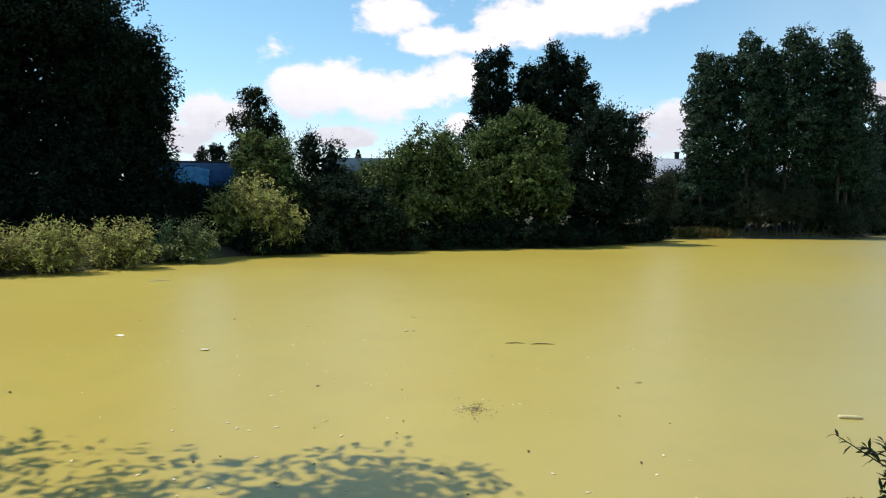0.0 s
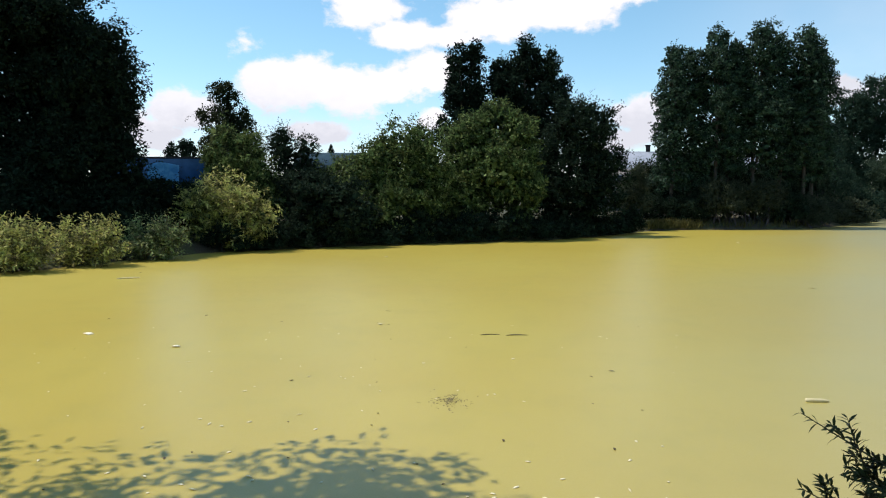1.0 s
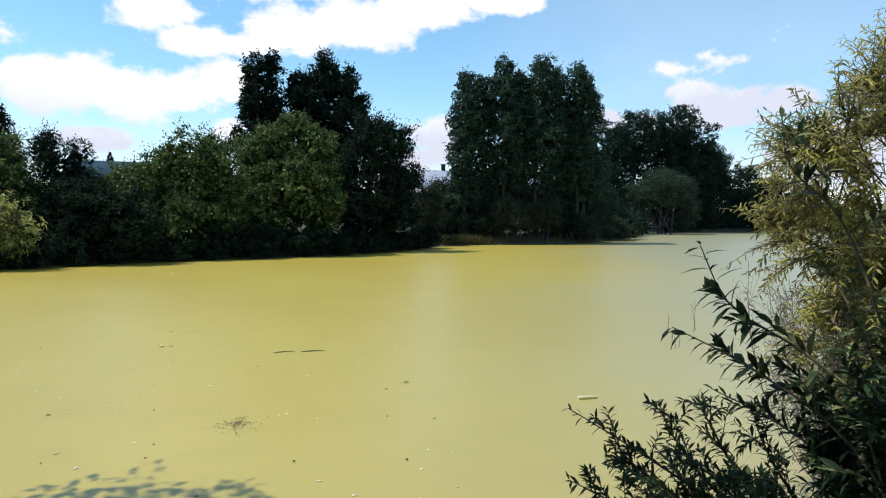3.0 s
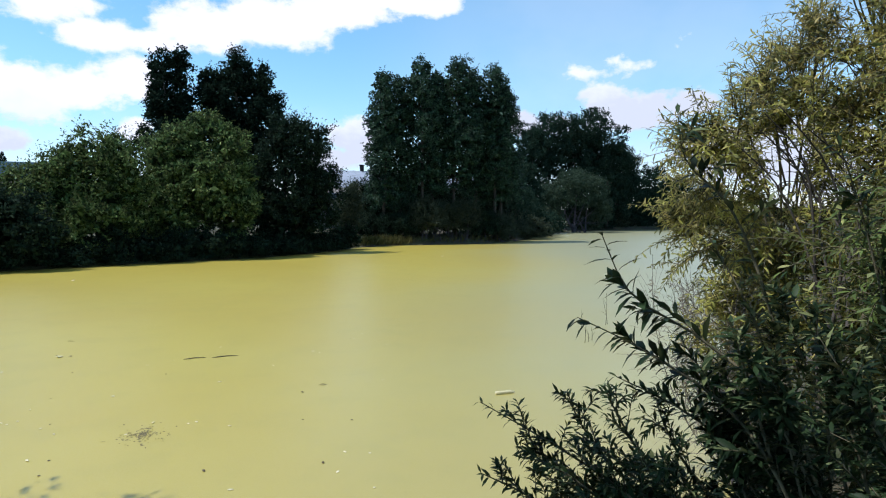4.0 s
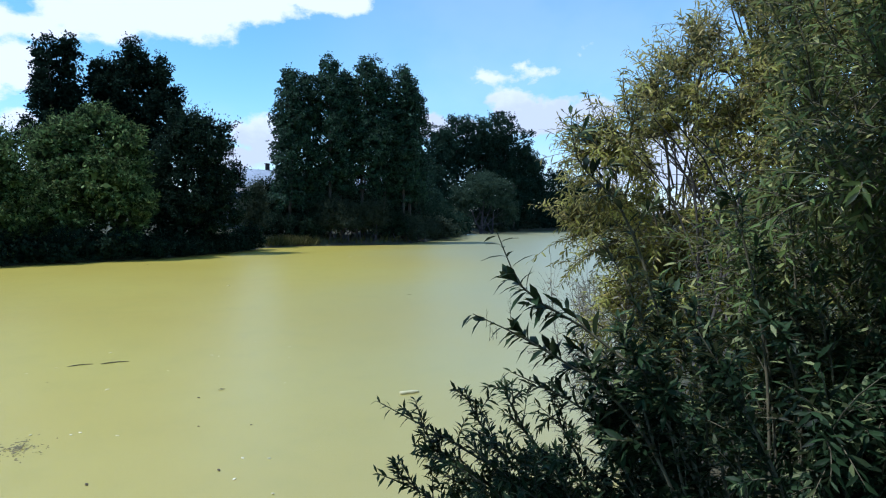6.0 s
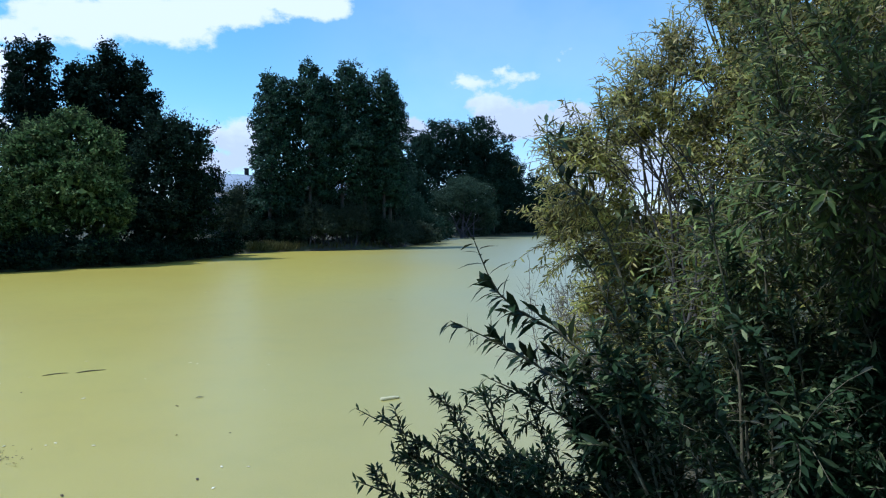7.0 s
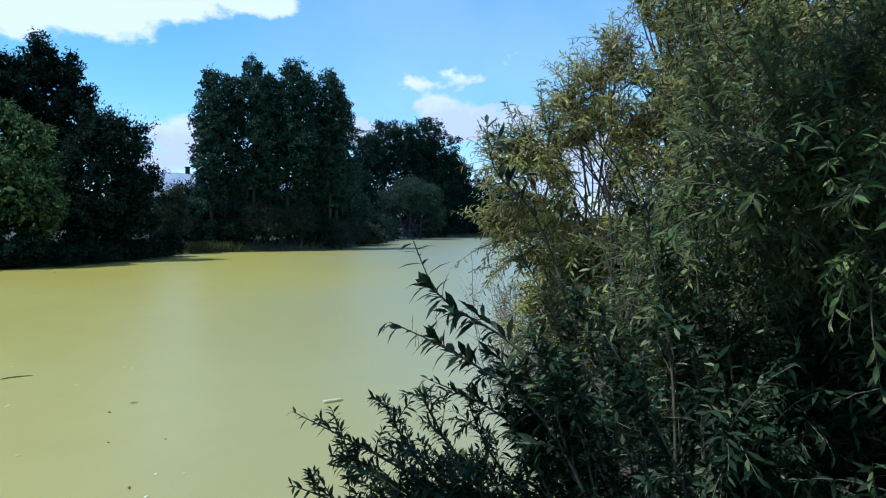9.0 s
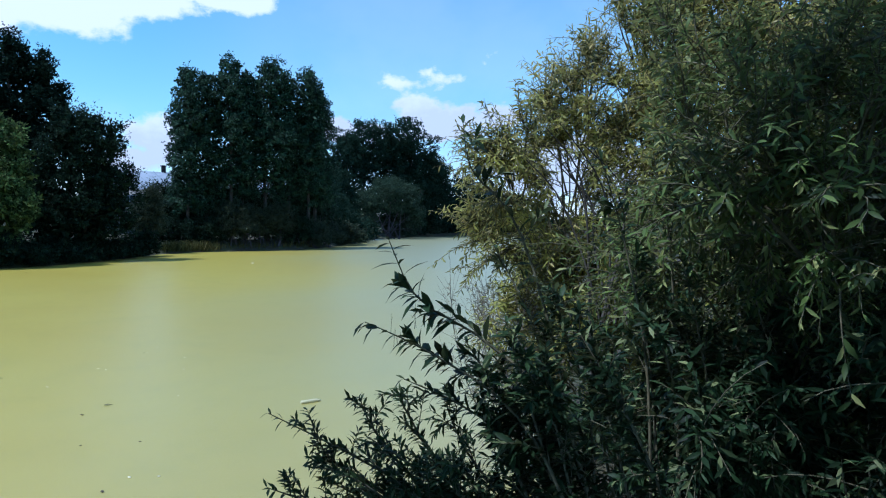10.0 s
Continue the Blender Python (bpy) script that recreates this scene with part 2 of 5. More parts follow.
# ---- geometry helpers ----
def mesh_from(name, verts, faces, mat):
    """A mesh from vertex rows and equal-sided faces."""
    verts, faces = np.asarray(verts, np.float32), np.asarray(faces, np.int32)
    me = bpy.data.meshes.new(name)
    k = faces.shape[1]
    me.vertices.add(len(verts))
    me.vertices.foreach_set("co", verts.ravel())
    me.loops.add(faces.size)
    me.loops.foreach_set("vertex_index", faces.ravel())
    me.polygons.add(len(faces))
    me.polygons.foreach_set("loop_start", np.arange(0, faces.size, k, dtype=np.int32))
    me.update(calc_edges=True)
    me.validate()
    me.materials.append(mat)
    return me


def part(name, me, parent, label="", m=None):
    ob = new(name, me)
    ob.parent = parent
    if m is not None:
        ob.matrix_basis = m
    if label:
        ob["label"] = label
    return ob


def thing(name, at, label, category, group="", kind=""):
    e = new(name)
    e.location = at
    e.empty_display_size = 0.3
    return tagged(e, label, category, group, kind)


def unit(v):
    return v / np.maximum(np.linalg.norm(v, axis=-1, keepdims=True), 1e-9)


def tube(points, radii, sides=6):
    """Vertices and quads of a tapering round branch along a line of points."""
    P, R = np.asarray(points, float), np.asarray(radii, float)
    T = unit(np.gradient(P, axis=0))
    ref = np.where(np.abs(T[:, 2:3]) > 0.9, np.array([[1.0, 0, 0]]), np.array([[0, 0, 1.0]]))
    A = unit(np.cross(T, ref))
    B = np.cross(T, A)
    ang = np.linspace(0, 2 * np.pi, sides, endpoint=False)
    V = P[:, None] + R[:, None, None] * (np.cos(ang)[None, :, None] * A[:, None] + np.sin(ang)[None, :, None] * B[:, None])
    n = len(P)
    i, j = np.meshgrid(np.arange(n - 1), np.arange(sides), indexing="ij")
    j2 = (j + 1) % sides
    F = np.stack([i * sides + j, i * sides + j2, (i + 1) * sides + j2, (i + 1) * sides + j], -1).reshape(-1, 4)
    return V.reshape(-1, 3), F


def joined(pieces):
    V, F, n = [], [], 0
    for v, f in pieces:
        V.append(v), F.append(f + n)
        n += len(v)
    return np.concatenate(V), np.concatenate(F)


def bend(a, b, sag=(0, 0, 0), n=7):
    """A curved line from a to b that bulges by sag in the middle."""
    a, b, sag = np.asarray(a, float), np.asarray(b, float), np.asarray(sag, float)
    s = np.linspace(0, 1, n)[:, None]
    return a + (b - a) * s + sag * (4 * s * (1 - s))


# leaf outlines: along, across, up; faces
SMALL_LEAF = (np.array([(0, 0, 0), (0.45, 0.5, -0.05), (1, 0, -0.02), (0.45, -0.5, -0.05)]), np.array([(0, 2, 1), (0, 3, 2)]))
LONG_LEAF = (np.array([(0, 0, 0), (0.22, 0.36, 0.05), (0.22, 0, 0.03), (0.22, -0.36, 0.05), (0.58, 0.5, 0.02), (0.58, 0, -0.01), (0.58, -0.5, 0.02), (1, 0, -0.14)]),
             np.array([(0, 2, 1), (0, 3, 2), (1, 2, 5), (1, 5, 4), (2, 3, 6), (2, 6, 5), (4, 5, 7), (5, 6, 7)]))


def leaves(template, pos, along, up, length, width):
    """Vertices and triangles of many leaves."""
    tv, tf = template
    along = unit(along)
    side = unit(np.cross(up, along))
    up = np.cross(along, side)
    L, W = np.asarray(length)[:, None, None], np.asarray(width)[:, None, None]
    V = pos[:, None] + L * tv[None, :, 0:1] * along[:, None] + W * tv[None, :, 1:2] * side[:, None] + L * tv[None, :, 2:3] * up[:, None]
    F = tf[None] + (np.arange(len(pos)) * len(tv))[:, None, None]
    return V.reshape(-1, 3), F.reshape(-1, 3)


def crown_leaves(rng, lobes, clumps, per_clump, clump_r, leaf_len, aspect=0.5, droop=0.0, lumpy=0.2, inner=0.35, low_cut=-0.75, core=6.0, wisps=0.12, wisp_len=0.7, spire=1.0):
    """Leaves of a crown: lobes (x, y, z, rx, ry, rz) break up into knobs that carry domed clumps of leaves, thin wisps stand out of them, and broad inner leaves keep the heart dense."""
    lobes = np.asarray(lobes, float)
    knobs = []
    for l in lobes:
        for _ in range(7):
            u = unit(rng.normal(size=3) + np.array([0, -0.3, 0.35]))
            f = rng.uniform(0.28, 0.5)
            knobs.append([*(l[:3] + u * l[3:] * (1.05 - 0.75 * f)), *(l[3:5] * f), l[5] * f * spire])
    lobes = np.concatenate([lobes * np.array([1, 1, 1, 0.86, 0.86, 0.9]), np.array(knobs)])
    area = (lobes[:, 3] * lobes[:, 4] + lobes[:, 3] * lobes[:, 5] + lobes[:, 4] * lobes[:, 5])
    share = area / area.sum()
    tries = clumps * 3
    pick = rng.choice(len(lobes), tries, p=share)
    u = unit(rng.normal(size=(tries, 3)))
    u[:, 2] = np.where(u[:, 2] < low_cut, -u[:, 2], u[:, 2])
    k, ph = rng.normal(size=(5, 3)) * 2.6, rng.uniform(0, 6.28, 5)
    lump = 1 + lumpy * np.sin(u @ k.T + ph + pick[:, None]).mean(1) * 2
    r = (1.07 - inner * rng.uniform(0, 1, tries) ** 2.0) * lump
    c = lobes[pick, :3] + u * lobes[pick, 3:] * r[:, None]
    # clumps that lie deep inside another lobe are left out
    deep = np.ones(tries)
    for i, l in enumerate(lobes):
        deep = np.where(pick == i, deep, np.minimum(deep, np.linalg.norm((c - l[:3]) / l[3:], axis=1)))
    keep = np.nonzero(deep > 0.7)[0][:clumps]
    c, u, pick = c[keep], u[keep], pick[keep]
    n = len(c)
    size = clump_r * rng.uniform(0.45, 1.3, n)
    out = unit(u / lobes[pick, 3:])
    dome = unit(out * 0.8 + np.array([0, 0, 0.5]) + rng.normal(size=(n, 3)) * 0.25)
    own = np.repeat(np.arange(n), np.maximum(6, (per_clump * (size / clump_r) ** 1.5).astype(int)))
    m = len(own)
    v = unit(rng.normal(size=(m, 3)) + dome[own] * 0.75)
    flat = np.array([1.0, 1.0, 0.72 + 0.5 * droop])
    pos = c[own] + v * flat * (size[own] * rng.uniform(0.35, 1.0, m) ** 0.6)[:, None]
    along = unit(v * 0.5 + rng.normal(size=(m, 3)) * 0.75 + np.array([0, 0, -0.2 - droop]))
    up = unit(v * 0.75 + dome[own] * 0.5 + rng.normal(size=(m, 3)) * 0.42)
    pieces = [leaves(SMALL_LEAF, pos, along, up, *(lambda q: (q, q * aspect))(leaf_len * rng.uniform(0.6, 1.3, m)))]
    # wisps: leafy twigs beyond the clumps
    w = max(1, int(n * wisps * 4))
    at = rng.integers(0, n, w)
    d = unit(out[at] * 0.6 + rng.normal(size=(w, 3)) * 0.45 + np.array([0, 0, 0.6 - 1.3 * droop]))
    own = np.repeat(np.arange(w), 11)
    f = np.tile(np.linspace(0.0, 1.0, 11), w)
    q = len(own)
    reach = size[at] * 0.6 + wisp_len * rng.uniform(0.4, 1.1, w)
    pos = c[at][own] + d[own] * (reach[own] * f)[:, None] + rng.normal(size=(q, 3)) * leaf_len * 0.3
    pos[:, 2] -= droop * reach[own] * f * f * 0.9
    pieces.append(leaves(SMALL_LEAF, pos, d[own] * 0.5 + rng.normal(size=(q, 3)) * 0.7, unit(rng.normal(size=(q, 3)) * 0.5 + np.array([0, 0, 0.6])), leaf_len * rng.uniform(0.6, 1.1, q), leaf_len * aspect * rng.uniform(0.6, 1.0, q)))
    k = int(core * clumps)
    at = rng.choice(len(lobes), k, p=share)
    ci = lobes[at, :3] + unit(rng.normal(size=(k, 3))) * lobes[at, 3:] * (0.2 + 0.52 * rng.uniform(0, 1, k) ** 0.5)[:, None]
    pieces.append(leaves(SMALL_LEAF, ci, rng.normal(size=(k, 3)), unit(rng.normal(size=(k, 3)) + np.array([0, -0.5, 0.4])), leaf_len * rng.uniform(1.5, 2.6, k), leaf_len * rng.uniform(1.0, 1.8, k)))
    V, F = joined(pieces)
    V[:, 2] = np.maximum(V[:, 2], 0.03)
    return V, F


def plant(name, label, category, at, lobes, mat, seed, trunks=1, trunk_r=0.15, clumps=200, per_clump=60, clump_r=0.45, leaf_len=0.17, aspect=0.5, droop=0.0, lumpy=0.2, inner=0.4,
          group="", bark=None, low_cut=-0.75, lean=0.0, trunk_name="trunk", z0=0.0, core=6.0, wisps=0.12, wisp_len=0.7, limbs=3, limb_r=0.42, spire=1.0, fan=0.12):
    """A tree or shrub: stems that fork to the lobes, and a crown of leaves. Lobes are given relative to the foot."""
    rng = np.random.default_rng(seed)
    e = thing(name, at, label, category, group)
    lobes = np.asarray(lobes, float)
    for i in range(trunks):
        a = np.array([rng.normal() * fan * trunks, rng.normal() * fan * trunks, z0 - 0.3])
        top = lobes[i % len(lobes)]
        b = top[:3] + np.array([0, 0, top[5] * 0.6])
        line = bend(a, b, (rng.normal() * 0.25 + lean, rng.normal() * 0.25, 0), 9)
        V, F = tube(line, trunk_r * np.linspace(1.0, 0.15, 9), 8)
        tr = part(trunk_name, mesh_from(trunk_name, V, F, bark or M_BARK), e)
        tr.data.polygons.foreach_set("use_smooth", [True] * len(tr.data.polygons))
    for l in lobes:
        fork = line[rng.integers(2, 6)]
        for _ in range(limbs):
            u = unit(rng.normal(size=3) + np.array([0, 0, 0.3]))
            V, F = tube(bend(fork, l[:3] + u * l[3:] * 0.75, (0, 0, 0.25), 6), trunk_r * np.linspace(limb_r, 0.06, 6), 5)
            part("limb", mesh_from("limb", V, F, bark or M_BARK), e)
    V, F = crown_leaves(rng, lobes, clumps, per_clump, clump_r, leaf_len, aspect, droop, lumpy, inner, low_cut, core, wisps, wisp_len, spire)
    part("crown", mesh_from("crown", V, F, mat), e)
    return e


# ---- ground and water ----
SHORE_FAR = [(-14.5, 18.5), (-14.0, 21.2), (-12.3, 23.4), (-11.6, 25.4), (-10.3, 27.6), (-9.2, 29.6), (-5.0, 32.4), (0.5, 35.0), (6.7, 37.2), (10.6, 40.6), (13.5, 43.6), (15.2, 46.2),
             (19.0, 48.6), (27.6, 48.9), (34.0, 54.0), (42.0, 62.0), (54.0, 76.0), (70.0, 87.0), (80.0, 89.0), (88.0, 86.0), (93.0, 80.0)]
SHORE_NEAR = [(92.0, 77.0), (60.0, 50.5), (30.0, 25.0), (14.0, 11.4), (8.0, 6.4), (5.0, 4.2), (3.4, 2.7), (1.0, 2.3), (-3.0, 2.5), (-9.0, 3.4), (-15.0, 6.0), (-17.0, 12.0)]
POND = np.array(SHORE_FAR + SHORE_NEAR)


def shore_distance(x, y):
    """Metres to the shoreline, negative over the pond."""
    p = np.stack([x, y], -1)
    best, inside = np.full(x.shape, 1e9), np.zeros(x.shape, bool)
    for a, b in zip(POND, np.roll(POND, -1, axis=0)):
        ab = b - a
        s = np.clip(((p - a) @ ab) / (ab @ ab), 0, 1)
        best = np.minimum(best, np.linalg.norm(p - a - s[..., None] * ab, axis=-1))
        cross = (a[1] > y) != (b[1] > y)
        with np.errstate(divide="ignore", invalid="ignore"):
            inside ^= cross & (x < (b[0] - a[0]) * (y - a[1]) / (b[1] - a[1]) + a[0])
    return np.where(inside, -best, best)


def build_ground():
    near = np.concatenate([np.arange(-60, 0, 1.0), np.arange(0, 60, 1.0), np.arange(60, 141, 2.7)])
    far = np.array([180, 260, 400, 700, 1200, 2500])
    ax = np.concatenate([-far[::-1] + 0.0, [-120, -80], near, far])
    ay = np.concatenate([-far[::-1] + 0.0, [-120, -80, -60, -45, -30, -20, -14], np.arange(-10, 60, 0.8), np.arange(60, 141, 2.7), far])
    X, Y = np.meshgrid(ax, ay, indexing="ij")
    X, Y = X + np.where(np.abs(X) < 100, np.sin(Y * 1.7) * 0.2, 0), Y + np.where(np.abs(Y) < 100, np.sin(X * 1.3) * 0.2, 0)
    d = shore_distance(X, Y)
    bump = 0.10 * np.sin(X * 0.9 + 1.3 * np.sin(Y * 0.4)) + 0.08 * np.sin(Y * 1.1 + X * 0.5)
    Z = np.where(d > 0, 0.10 + 0.75 * (1 - np.exp(-np.maximum(d, 0) / 1.6)) + bump * np.clip(d / 3, 0, 1), -0.06 - 0.5 * (1 - np.exp(np.minimum(d, 0) / 1.5)))
    n, m = X.shape
    i, j = np.meshgrid(np.arange(n - 1), np.arange(m - 1), indexing="ij")
    F = np.stack([i * m + j, (i + 1) * m + j, (i + 1) * m + j + 1, i * m + j + 1], -1).reshape(-1, 4)
    ob = new("ground", mesh_from("ground", np.stack([X, Y, Z], -1).reshape(-1, 3), F, M_GROUND))
    ob.data.polygons.foreach_set("use_smooth", [True] * len(ob.data.polygons))
    tagged(ob, "dark earth and rough grass round a pond", "ground", kind="structure")


build_ground()

xs, ys = np.linspace(-40, 150, 40), np.linspace(-2, 140, 40)
gx, gy = np.meshgrid(xs, ys, indexing="ij")
gi, gj = np.meshgrid(np.arange(39), np.arange(39), indexing="ij")
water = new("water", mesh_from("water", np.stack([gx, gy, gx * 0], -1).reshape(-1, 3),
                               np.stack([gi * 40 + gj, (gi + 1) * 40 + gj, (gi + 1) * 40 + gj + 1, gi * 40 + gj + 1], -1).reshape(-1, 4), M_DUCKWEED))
tagged(water, "still pond water covered with yellow-green duckweed", "water", kind="structure")


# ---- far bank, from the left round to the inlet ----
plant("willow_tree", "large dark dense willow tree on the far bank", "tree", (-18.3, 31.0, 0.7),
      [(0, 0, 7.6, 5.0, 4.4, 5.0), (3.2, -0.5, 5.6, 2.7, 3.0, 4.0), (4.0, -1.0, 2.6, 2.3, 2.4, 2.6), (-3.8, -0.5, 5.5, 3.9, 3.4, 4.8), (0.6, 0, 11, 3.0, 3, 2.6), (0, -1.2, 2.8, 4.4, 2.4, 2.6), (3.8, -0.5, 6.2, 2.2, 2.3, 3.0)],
      M_SHADELEAF, 11, trunks=2, trunk_r=0.38, clumps=1400, per_clump=64, clump_r=0.55, leaf_len=0.18, aspect=0.5, droop=0.2, inner=0.4, core=26.0, wisps=0.3, wisp_len=0.7)
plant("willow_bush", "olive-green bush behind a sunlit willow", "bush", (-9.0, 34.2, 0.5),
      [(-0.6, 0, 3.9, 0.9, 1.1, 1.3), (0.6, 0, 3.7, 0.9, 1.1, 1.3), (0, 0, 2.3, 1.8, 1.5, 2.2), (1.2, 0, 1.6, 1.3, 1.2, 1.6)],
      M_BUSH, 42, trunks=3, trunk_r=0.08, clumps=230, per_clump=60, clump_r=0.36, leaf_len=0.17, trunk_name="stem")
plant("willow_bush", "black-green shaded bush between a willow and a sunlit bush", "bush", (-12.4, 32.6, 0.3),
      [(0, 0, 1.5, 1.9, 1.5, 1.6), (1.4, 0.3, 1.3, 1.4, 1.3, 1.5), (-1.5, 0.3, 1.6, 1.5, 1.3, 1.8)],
      M_SHADELEAF, 52, trunks=3, trunk_r=0.06, clumps=220, clump_r=0.4, trunk_name="stem", low_cut=-0.95)
# added bush: keeps sunlit ground from showing through the gap
plant("willow_bush", "dark bush added to fill the gap between two willows", "bush", (1.4, 40.2, 0.5),
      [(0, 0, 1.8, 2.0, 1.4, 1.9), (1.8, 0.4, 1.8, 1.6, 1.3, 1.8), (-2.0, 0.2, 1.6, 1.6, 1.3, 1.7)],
      M_SHADELEAF, 53, trunks=3, trunk_r=0.06, clumps=200, clump_r=0.4, leaf_len=0.19, trunk_name="stem", low_cut=-0.95)
# added undergrowth: near-black leaves stand for the shade behind the shrubs
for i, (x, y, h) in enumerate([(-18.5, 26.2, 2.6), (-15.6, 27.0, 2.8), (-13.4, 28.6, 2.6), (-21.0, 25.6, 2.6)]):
    plant("willow_bush", "undergrowth added dark as the shade below the large willow", "bush", (x, y, 0.4), [(0, 0, h * 0.45, 1.9, 1.1, h * 0.5), (1.0, 0.2, h * 0.4, 1.4, 1.0, h * 0.42)],
          M_SHADELEAF, 54 + i, trunks=3, trunk_r=0.05, clumps=140, clump_r=0.4, leaf_len=0.19, trunk_name="stem", low_cut=-0.95, group="undergrowth below the willow")
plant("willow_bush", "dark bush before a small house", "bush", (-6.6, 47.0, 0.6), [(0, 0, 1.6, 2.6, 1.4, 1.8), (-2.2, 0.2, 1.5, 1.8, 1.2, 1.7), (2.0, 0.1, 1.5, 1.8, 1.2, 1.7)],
      M_SHADELEAF, 59, trunks=3, trunk_r=0.06, clumps=200, clump_r=0.42, leaf_len=0.2, trunk_name="stem")
plant("birch_tree", "slim dark birch with drooping strands of leaves", "tree", (-11.2, 40.0, 0.7),
      [(-0.15, 0, 7.2, 0.65, 0.7, 1.05), (0.35, 0, 7.3, 0.5, 0.5, 0.85), (1.3, 0, 6.0, 0.42, 0.5, 0.7), (-1.15, 0, 6.2, 0.4, 0.45, 0.6), (-0.1, 0, 6.0, 1.0, 0.9, 1.0), (0.9, 0, 5.4, 0.8, 0.8, 0.9), (0.3, 0, 4.2, 1.7, 1.2, 1.3)],
      M_BIRCH, 43, trunk_r=0.13, clumps=210, per_clump=50, clump_r=0.3, leaf_len=0.14, aspect=0.6, droop=0.75, inner=0.5, core=3.0, wisps=0.3, wisp_len=0.6)
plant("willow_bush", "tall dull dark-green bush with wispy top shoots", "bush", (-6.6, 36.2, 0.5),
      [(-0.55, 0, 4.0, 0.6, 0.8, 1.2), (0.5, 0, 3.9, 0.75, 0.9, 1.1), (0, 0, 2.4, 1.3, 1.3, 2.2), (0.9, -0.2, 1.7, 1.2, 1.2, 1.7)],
      M_BUSHSHADE, 44, trunks=3, trunk_r=0.07, clumps=190, per_clump=56, clump_r=0.36, leaf_len=0.16, aspect=0.4, trunk_name="stem", wisps=0.3)
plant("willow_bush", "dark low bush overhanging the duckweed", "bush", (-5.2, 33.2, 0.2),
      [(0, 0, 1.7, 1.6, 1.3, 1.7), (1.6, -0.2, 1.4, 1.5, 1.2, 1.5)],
      M_BUSHSHADE, 45, trunks=3, trunk_r=0.06, clumps=150, clump_r=0.38, leaf_len=0.18, trunk_name="stem", low_cut=-0.95)
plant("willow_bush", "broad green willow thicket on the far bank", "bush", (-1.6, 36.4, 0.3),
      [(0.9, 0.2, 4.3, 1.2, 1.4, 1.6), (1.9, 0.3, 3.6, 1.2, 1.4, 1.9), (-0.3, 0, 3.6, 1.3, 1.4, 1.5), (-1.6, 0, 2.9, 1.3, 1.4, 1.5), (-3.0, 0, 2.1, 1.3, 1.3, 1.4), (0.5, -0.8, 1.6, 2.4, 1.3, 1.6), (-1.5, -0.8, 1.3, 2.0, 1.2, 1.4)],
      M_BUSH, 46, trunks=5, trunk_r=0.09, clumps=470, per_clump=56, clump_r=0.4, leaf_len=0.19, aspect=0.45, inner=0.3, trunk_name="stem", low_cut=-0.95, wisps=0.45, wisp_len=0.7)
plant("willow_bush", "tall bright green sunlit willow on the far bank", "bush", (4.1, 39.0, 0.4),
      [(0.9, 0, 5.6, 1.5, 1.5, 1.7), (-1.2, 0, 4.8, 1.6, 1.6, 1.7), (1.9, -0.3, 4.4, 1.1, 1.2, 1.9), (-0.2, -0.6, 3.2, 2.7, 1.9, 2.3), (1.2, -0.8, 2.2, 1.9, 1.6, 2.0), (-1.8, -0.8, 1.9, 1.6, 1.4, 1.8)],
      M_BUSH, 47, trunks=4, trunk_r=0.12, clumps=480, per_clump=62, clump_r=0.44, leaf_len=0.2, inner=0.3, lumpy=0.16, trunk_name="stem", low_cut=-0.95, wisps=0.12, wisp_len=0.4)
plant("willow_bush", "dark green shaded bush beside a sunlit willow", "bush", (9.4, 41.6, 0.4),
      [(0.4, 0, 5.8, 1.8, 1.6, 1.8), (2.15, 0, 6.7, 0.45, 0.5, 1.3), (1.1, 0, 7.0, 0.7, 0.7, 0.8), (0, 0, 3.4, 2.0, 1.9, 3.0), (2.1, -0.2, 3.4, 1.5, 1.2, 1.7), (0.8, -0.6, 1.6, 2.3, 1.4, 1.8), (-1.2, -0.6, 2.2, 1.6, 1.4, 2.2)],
      M_BUSHSHADE, 48, trunks=4, trunk_r=0.11, clumps=400, per_clump=60, clump_r=0.42, leaf_len=0.19, inner=0.4, lumpy=0.25, core=8.0, trunk_name="stem", low_cut=-0.95, wisps=0.5, wisp_len=0.8)
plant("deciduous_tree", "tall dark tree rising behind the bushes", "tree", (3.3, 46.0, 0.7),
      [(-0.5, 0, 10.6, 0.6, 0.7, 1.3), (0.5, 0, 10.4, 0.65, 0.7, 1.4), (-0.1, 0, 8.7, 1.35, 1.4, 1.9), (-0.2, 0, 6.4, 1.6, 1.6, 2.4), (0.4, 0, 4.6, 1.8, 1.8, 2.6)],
      M_SHADELEAF, 49, trunk_r=0.22, clumps=330, per_clump=60, clump_r=0.4, leaf_len=0.18, aspect=0.6, inner=0.4, core=7.0, lumpy=0.08, group="tall trees behind the bushes", wisps=0.22, wisp_len=0.5, spire=1.3)
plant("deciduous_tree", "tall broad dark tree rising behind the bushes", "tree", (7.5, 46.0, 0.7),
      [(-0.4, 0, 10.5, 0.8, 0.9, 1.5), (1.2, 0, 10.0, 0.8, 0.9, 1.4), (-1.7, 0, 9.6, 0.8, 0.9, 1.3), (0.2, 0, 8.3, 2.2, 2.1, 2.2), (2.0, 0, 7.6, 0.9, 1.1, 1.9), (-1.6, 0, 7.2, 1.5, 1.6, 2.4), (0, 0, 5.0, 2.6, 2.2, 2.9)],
      M_SHADELEAF, 50, trunk_r=0.26, clumps=520, per_clump=60, clump_r=0.42, leaf_len=0.18, aspect=0.6, inner=0.4, core=7.0, lumpy=0.08, group="tall trees behind the bushes", wisps=0.22, wisp_len=0.5, spire=1.3)

